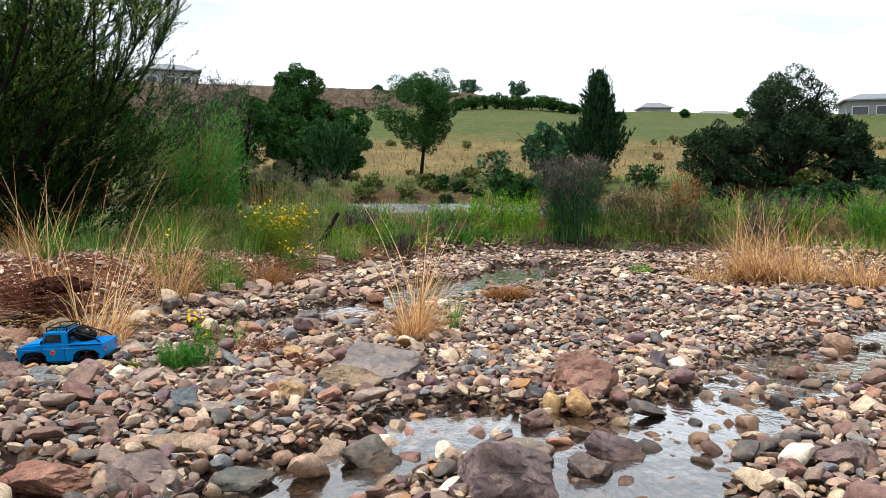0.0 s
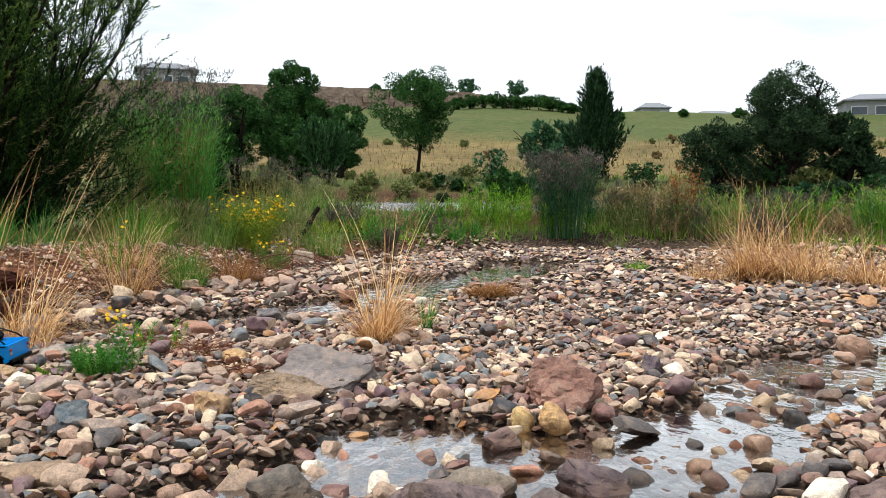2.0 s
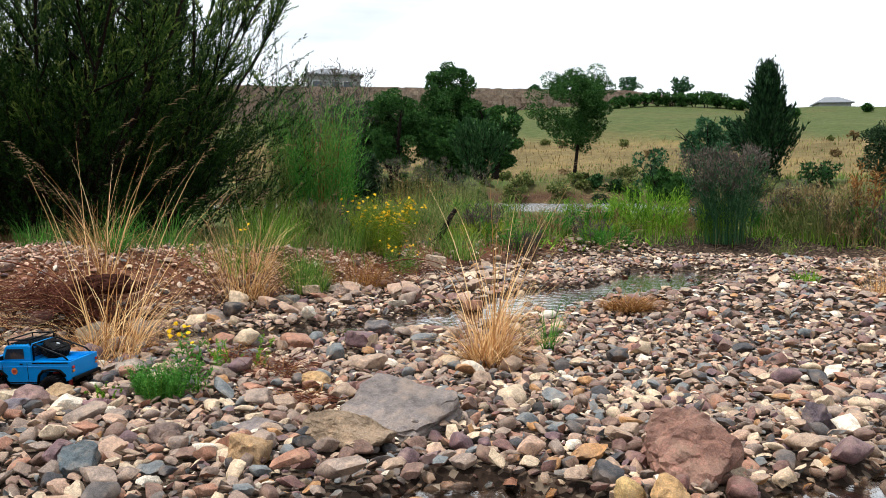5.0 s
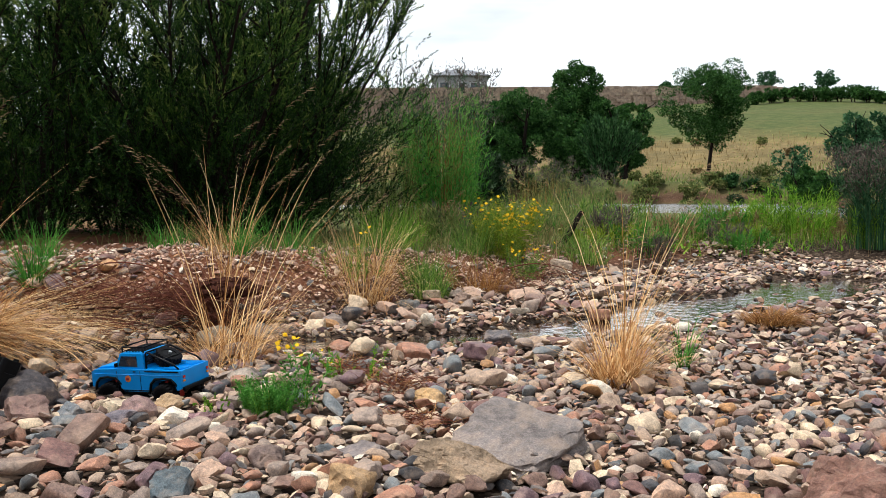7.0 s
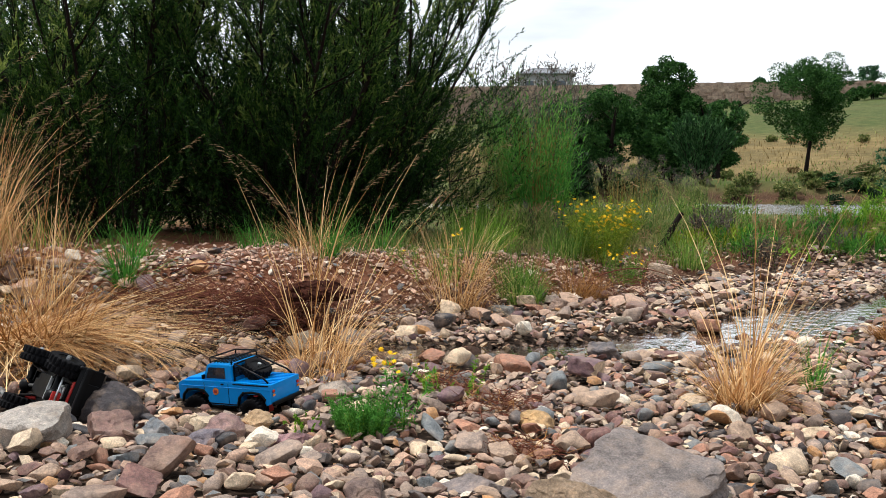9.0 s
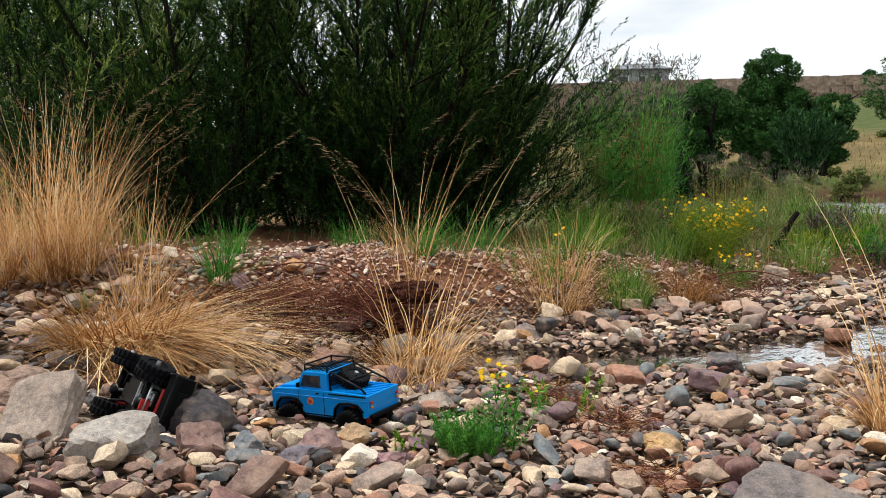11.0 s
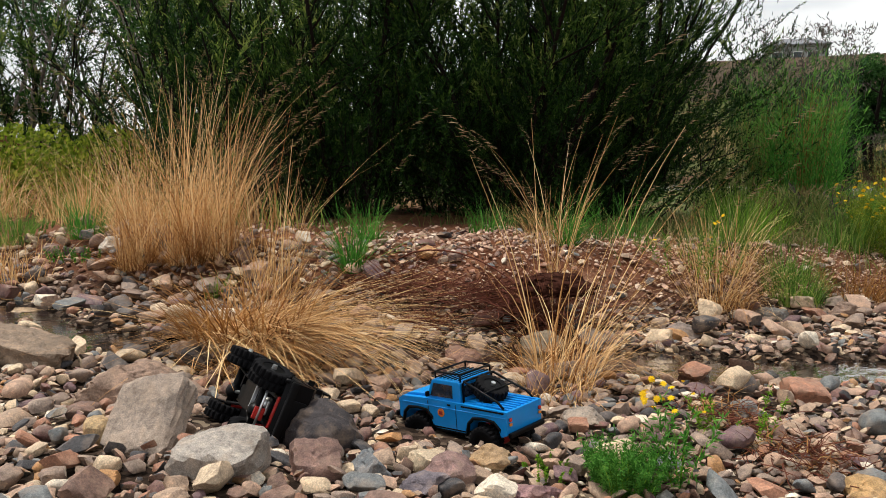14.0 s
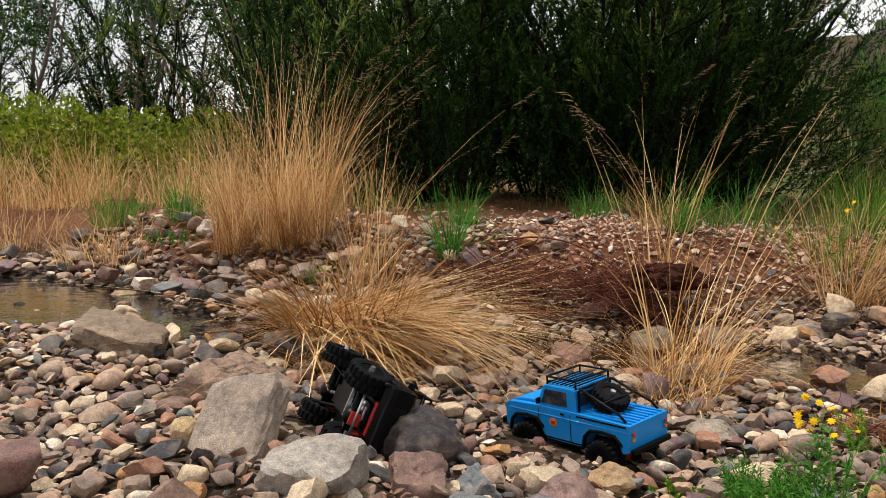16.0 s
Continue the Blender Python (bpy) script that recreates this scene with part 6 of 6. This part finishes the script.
m_red = plain_mat("red_anodised", (0.42, 0.02, 0.015), 0.35, metal=0.4)
m_silver = plain_mat("silver_metal", (0.55, 0.56, 0.58), 0.3, metal=0.9)
m_sticker_o = plain_mat("orange_sticker", (0.60, 0.16, 0.03), 0.5)
m_sticker_r = plain_mat("dark_red_sticker", (0.28, 0.02, 0.02), 0.5)
m_lamp = plain_mat("clear_lamp", (0.60, 0.60, 0.58), 0.15)
m_tail = plain_mat("red_lamp", (0.45, 0.03, 0.02), 0.2)
m_orange = plain_mat("amber_lamp", (0.7, 0.22, 0.02), 0.3)

# a model pick-up 0.37 m long: x forward, z up, ground at 0
WB, TRACK, WR = 0.222, 0.128, 0.040


def profile_solid(outline, half, bevel=0.004):
    """A side outline of (x, z) points, drawn out to both sides."""
    bm = bmesh.new()
    a = [bm.verts.new((x, -half, z)) for x, z in outline]
    b = [bm.verts.new((x, half, z)) for x, z in outline]
    bm.faces.new(a)
    bm.faces.new(b[::-1])
    n = len(outline)
    for k in range(n):
        bm.faces.new((a[k], b[k], b[(k + 1) % n], a[(k + 1) % n]))
    bmesh.ops.recalc_face_normals(bm, faces=bm.faces[:])
    if bevel:
        bmesh.ops.bevel(bm, geom=bm.edges[:], offset=bevel, segments=2, affect="EDGES", profile=0.6)
    else:
        bmesh.ops.triangulate(bm, faces=bm.faces[:], ngon_method="EAR_CLIP")
    return bm


def wheel(parent, x, y, z, steer=0.0):
    """Knobbly tyre on a dark rim."""
    bm = bmesh.new()
    n = 60
    prof = [(-0.018, 0.024), (-0.0195, 0.033), (-0.0185, 0.0375), (-0.0165, 0.0392), (-0.004, 0.0395), (-0.001, 0.0395), (0.001, 0.0395), (0.004, 0.0395), (0.0165, 0.0392), (0.0185, 0.0375), (0.0195, 0.033), (0.018, 0.024)]
    m = len(prof)
    rings = []
    for k in range(n):
        a = 2 * math.pi * k / n
        ring = []
        for q, (w, r) in enumerate(prof):
            lug = 0.0042 if ((q in (2, 3, 4) and k % 3 != 0) or (q in (7, 8, 9) and (k + 1) % 3 != 0)) else 0.0
            ring.append(bm.verts.new(((r + lug) * math.cos(a), w, (r + lug) * math.sin(a))))
        rings.append(ring)
    for k in range(n):
        for q in range(m):
            bm.faces.new((rings[k][q], rings[k][(q + 1) % m], rings[(k + 1) % n][(q + 1) % m], rings[(k + 1) % n][q]))
    bmesh.ops.recalc_face_normals(bm, faces=bm.faces[:])
    w = part("wheel", bm, m_rubber, parent)
    w.matrix_basis = pose(x, y, z, 0, 0, steer)
    rim = bmesh.new()
    bmesh.ops.create_cone(rim, cap_ends=True, segments=24, radius1=0.0245, radius2=0.0245, depth=0.032, matrix=Matrix.Rotation(math.pi / 2, 4, "X"))
    part("rim", rim, m_black, w)
    for side in (-1, 1):
        hub = bmesh.new()
        bmesh.ops.create_cone(hub, cap_ends=True, segments=12, radius1=0.006, radius2=0.005, depth=0.012, matrix=Matrix.Translation((0, side * 0.018, 0)) @ Matrix.Rotation(math.pi / 2, 4, "X"))
        part("hub", hub, m_silver, w)
    return w


def chassis(car):
    """Frame rails, axles, gearbox, links and shocks under a model car."""
    for s in (-1, 1):
        part("frame_rail", box(0.30, 0.008, 0.016, 0, s * 0.03, 0.068, 0.002), m_black, car)
    part("gearbox", box(0.075, 0.05, 0.034, 0.0, 0, 0.062, 0.006), m_black, car)
    part("transfer_case", box(0.040, 0.036, 0.030, -0.050, 0.004, 0.056, 0.005), m_black, car)
    part("servo", box(0.026, 0.044, 0.024, 0.118, 0.0, 0.070, 0.003), m_black, car)
    part("servo_horn", box(0.008, 0.030, 0.006, 0.122, 0.0, 0.055, 0.002), m_silver, car, "silver steering arm")
    part("battery_tray", box(0.090, 0.046, 0.020, -0.105, 0.0, 0.078, 0.003), m_black, car)
    part("crossmember", box(0.012, 0.066, 0.012, 0.152, 0.0, 0.066, 0.002), m_red, car, "red crossmember")
    part("crossmember", box(0.012, 0.066, 0.012, -0.152, 0.0, 0.066, 0.002), m_black, car)
    part("skid_edge", box(0.004, 0.058, 0.008, 0.043, 0, 0.045, 0.001), m_silver, car, "worn silver edge")
    part("tie_rod", wire([(WB / 2 + 0.024, -0.046, WR), (WB / 2 + 0.024, 0.046, WR)], 0.0028, 8), m_silver, car, "silver tie rod")
    part("skid_plate", box(0.085, 0.058, 0.004, 0.0, 0, 0.043, 0.002), m_black, car)
    part("motor", wire([(0.03, 0.0, 0.072), (0.085, 0.0, 0.072)], 0.017, 14), m_silver, car, "silver motor can")
    for sx in (-1, 1):
        ax = sx * WB / 2
        part("axle", wire([(ax, -TRACK / 2 + 0.014, WR), (ax, TRACK / 2 - 0.014, WR)], 0.0085, 10), m_black, car)
        diff = bmesh.new()
        bmesh.ops.create_icosphere(diff, subdivisions=2, radius=0.019, matrix=Matrix.Translation((ax, 0.014, WR)) @ Matrix.Diagonal((1.1, 1, 1, 1)))
        part("axle_housing", smooth_all(diff), m_black, car)
        part("diff_cover", box(0.006, 0.026, 0.022, ax + sx * 0.021, 0.014, WR, 0.002), m_red, car, "red cover")
        part("drive_shaft", wire([(ax - sx * 0.015, 0.012, WR), (sx * 0.03, 0.0, 0.058)], 0.004, 8), m_silver, car)
        for s in (-1, 1):
            part("link", wire([(ax, s * 0.042, WR - 0.006), (sx * 0.028, s * 0.026, 0.05)], 0.0036, 8), m_black, car)
            part("shock", wire([(ax, s * 0.045, WR + 0.006), (ax - sx * 0.012, s * 0.036, 0.105)], 0.007, 10), m_red if s > 0 else m_black, car)
            part("shock_tower", box(0.022, 0.006, 0.03, ax - sx * 0.012, s * 0.034, 0.092, 0.002), m_red, car, "red tower")


def fender(x0, side, y):
    """Wheel-arch lip."""
    pts = [(x0 - 0.056, 0.058), (x0 - 0.05, 0.082), (x0 - 0.033, 0.098), (x0, 0.101), (x0 + 0.033, 0.098), (x0 + 0.05, 0.082), (x0 + 0.056, 0.058)]
    return wire([(x, y, z) for x, z in pts], 0.0048, 6)


def pickup(m, paint, label, capsized=False):
    car = thing("model_car", m, label, "toy car", "radio-controlled model cars")
    chassis(car)
    for sx in (-1, 1):
        for sy in (-1, 1):
            wheel(car, sx * WB / 2, sy * TRACK / 2, WR, 14 if sx > 0 else 0)
    fx, rx = WB / 2, -WB / 2
    # lower body with wheel arches cut out
    arch = lambda c: [(c + 0.053, 0.062), (c + 0.046, 0.082), (c + 0.030, 0.095), (c - 0.030, 0.095), (c - 0.046, 0.082), (c - 0.053, 0.062)]  # noqa: E731
    outline = [(0.178, 0.070)] + arch(fx) + [(0.05, 0.056), (-0.05, 0.056)] + arch(rx) + [(-0.182, 0.070), (-0.185, 0.128), (-0.04, 0.130), (0.075, 0.130), (0.165, 0.126), (0.179, 0.117)]
    part("body", profile_solid(outline, 0.071, 0), paint, car)
    part("bonnet", profile_solid([(0.078, 0.128), (0.080, 0.139), (0.150, 0.134), (0.168, 0.126)], 0.056, 0.003), paint, car)
    part("cab", profile_solid([(-0.036, 0.126), (0.084, 0.126), (0.060, 0.178), (0.052, 0.183), (-0.028, 0.183), (-0.034, 0.178)], 0.066, 0.003), paint, car)
    # glass
    for s in (-1, 1):
        part("side_window", profile_solid([(-0.010, 0.138), (0.066, 0.138), (0.052, 0.172), (-0.010, 0.172)], 0.0012, 0), m_carglass, car).location = (0, s * 0.0665, 0)
        part("mirror", box(0.006, 0.012, 0.014, 0.070, s * 0.074, 0.143, 0.002), m_black, car)
        for seam in ([(0.074, 0.124), (0.070, 0.060), (0.052, 0.058)], [(-0.022, 0.124), (-0.022, 0.060), (0.052, 0.058)]):
            part("door_seam", wire([(sx2, s * 0.0712, sz2) for sx2, sz2 in seam], 0.0011, 5), m_black, car)
        part("sill_trim", box(0.11, 0.003, 0.003, 0.0, s * 0.0715, 0.060, 0.0008), m_black, car)
        part("door_handle", box(0.010, 0.004, 0.004, 0.0, s * 0.0725, 0.122, 0.001), m_black, car)
        part("side_step", wire([(0.052, s * 0.066, 0.052), (-0.052, s * 0.066, 0.052)], 0.004, 8), m_black, car)
        part("body_crease", wire([(0.165, s * 0.0715, 0.112), (-0.182, s * 0.0715, 0.112)], 0.0014, 6), paint, car)
        part("bed_stripe", box(0.135, 0.002, 0.004, -0.108, s * 0.0715, 0.1235, 0.0008), m_black, car, "black stripe")
        for ax in (fx, rx):
            part("fender", fender(ax, s, s * 0.069), m_black, car)
        bm = bmesh.new()
        bmesh.ops.create_cone(bm, cap_ends=True, segments=20, radius1=0.011, radius2=0.011, depth=0.0016, matrix=Matrix.Translation((0.028, s * 0.0722, 0.098)) @ Matrix.Rotation(math.pi / 2, 4, "X"))
        if capsized:
            bm.free()
            continue
        st = part("sticker", bm, m_sticker_o, car, "round orange sticker")
        part("sticker_mark", box(0.011, 0.001, 0.009, 0.028, s * 0.0735, 0.098, 0.0004), m_sticker_r, st)
        bm = bmesh.new()
        bmesh.ops.create_cone(bm, cap_ends=True, segments=14, radius1=0.0085, radius2=0.007, depth=0.008, matrix=Matrix.Translation((0.181, s * 0.052, 0.102)) @ Matrix.Rotation(math.pi / 2, 4, "Y"))
        part("headlight", bm, m_lamp, car)
        part("tail_light", box(0.004, 0.009, 0.009, -0.187, s * 0.060, 0.108, 0.0015), m_tail, car)
        part("turn_light", box(0.004, 0.009, 0.007, -0.187, s * 0.060, 0.096, 0.0015), m_orange, car)
    part("windscreen", box(0.0016, 0.112, 0.038, 0, 0, 0, 0, m=pose(0.0715, 0, 0.1565, 0, -26.5, 0)), m_carglass, car)
    part("rear_window", box(0.0016, 0.10, 0.030, -0.0365, 0, 0.156), m_carglass, car)
    part("grille", box(0.006, 0.076, 0.030, 0.180, 0, 0.098, 0.002), m_black, car)
    part("front_bumper", box(0.012, 0.146, 0.016, 0.188, 0, 0.074, 0.004), m_black, car)
    part("rear_bumper", box(0.010, 0.14, 0.012, -0.189, 0, 0.070, 0.003), m_black, car)
    part("wiper", wire([(0.083, 0.02, 0.141), (0.074, -0.02, 0.156)], 0.001, 5), m_black, car)
    # load bed: cover with ribs, side rails
    for k in range(8):
        part("bed_rib", box(0.138, 0.006, 0.003, -0.110, -0.056 + 0.016 * k, 0.1305, 0.001), paint, car)
    # roof rack
    z = 0.201
    loop = [(0.050, -0.06, z), (0.050, 0.06, z), (-0.034, 0.06, z), (-0.034, -0.06, z), (0.050, -0.06, z)]
    for k in range(4):
        part("rack_rail", wire([loop[k], loop[k + 1]], 0.0026, 6), m_black, car)
        x, y, _ = loop[k]
        part("rack_post", wire([(x, y, 0.182), (x, y, z)], 0.0024, 6), m_black, car)
    for k in range(7):
        x = -0.028 + 0.0125 * k
        part("rack_bar", wire([(x, -0.06, 0.187), (x, 0.06, 0.187)], 0.0018, 6), m_black, car)
    # roll cage over the bed and the spare wheel that leans in it
    for s in (-1, 1):
        part("cage_bar", wire([(-0.040, s * 0.058, 0.13), (-0.040, s * 0.058, 0.178), (-0.046, s * 0.058, 0.184), (-0.150, s * 0.060, 0.146), (-0.168, s * 0.060, 0.131)], 0.0030, 6), m_black, car)
    part("cage_bar", wire([(-0.044, -0.058, 0.184), (-0.044, 0.058, 0.184)], 0.0030, 6), m_black, car)
    part("cage_bar", wire([(-0.108, -0.059, 0.162), (-0.108, 0.059, 0.162)], 0.0026, 6), m_black, car)
    spare = wheel(car, -0.082, 0.0, 0.156)
    spare.matrix_basis = pose(-0.082, 0.0, 0.154, 0, 0, 90) @ pose(0, 0, 0, 62, 0, 0)
    spare.name = "spare_wheel"
    return car


CAR_X, CAR_Y, CAR_Z = -1.025, 2.715, -0.012
pickup(pose(CAR_X, CAR_Y, CAR_Z, -3, 3, 187) @ Matrix.Scale(0.93, 4), m_blue, "bright blue model pick-up with black roof rack on wet stones")

# capsized on its side, underside towards the bar
m_dark_body = plain_mat("black_body_paint", (0.002, 0.002, 0.0025), 0.35, coat=0.0, spec=0.08)
CAP = Matrix.Translation((-1.285, 2.262, 0.134)) @ pose(0, 0, 0, 0, -3, -16) @ pose(0, 0, 0, -115, 0, 0) @ Matrix.Scale(1.06, 4) @ Matrix.Translation((0, 0, -0.045))
pickup(CAP, m_dark_body, "black model car capsized on its side among stones", capsized=True)

build_stones()
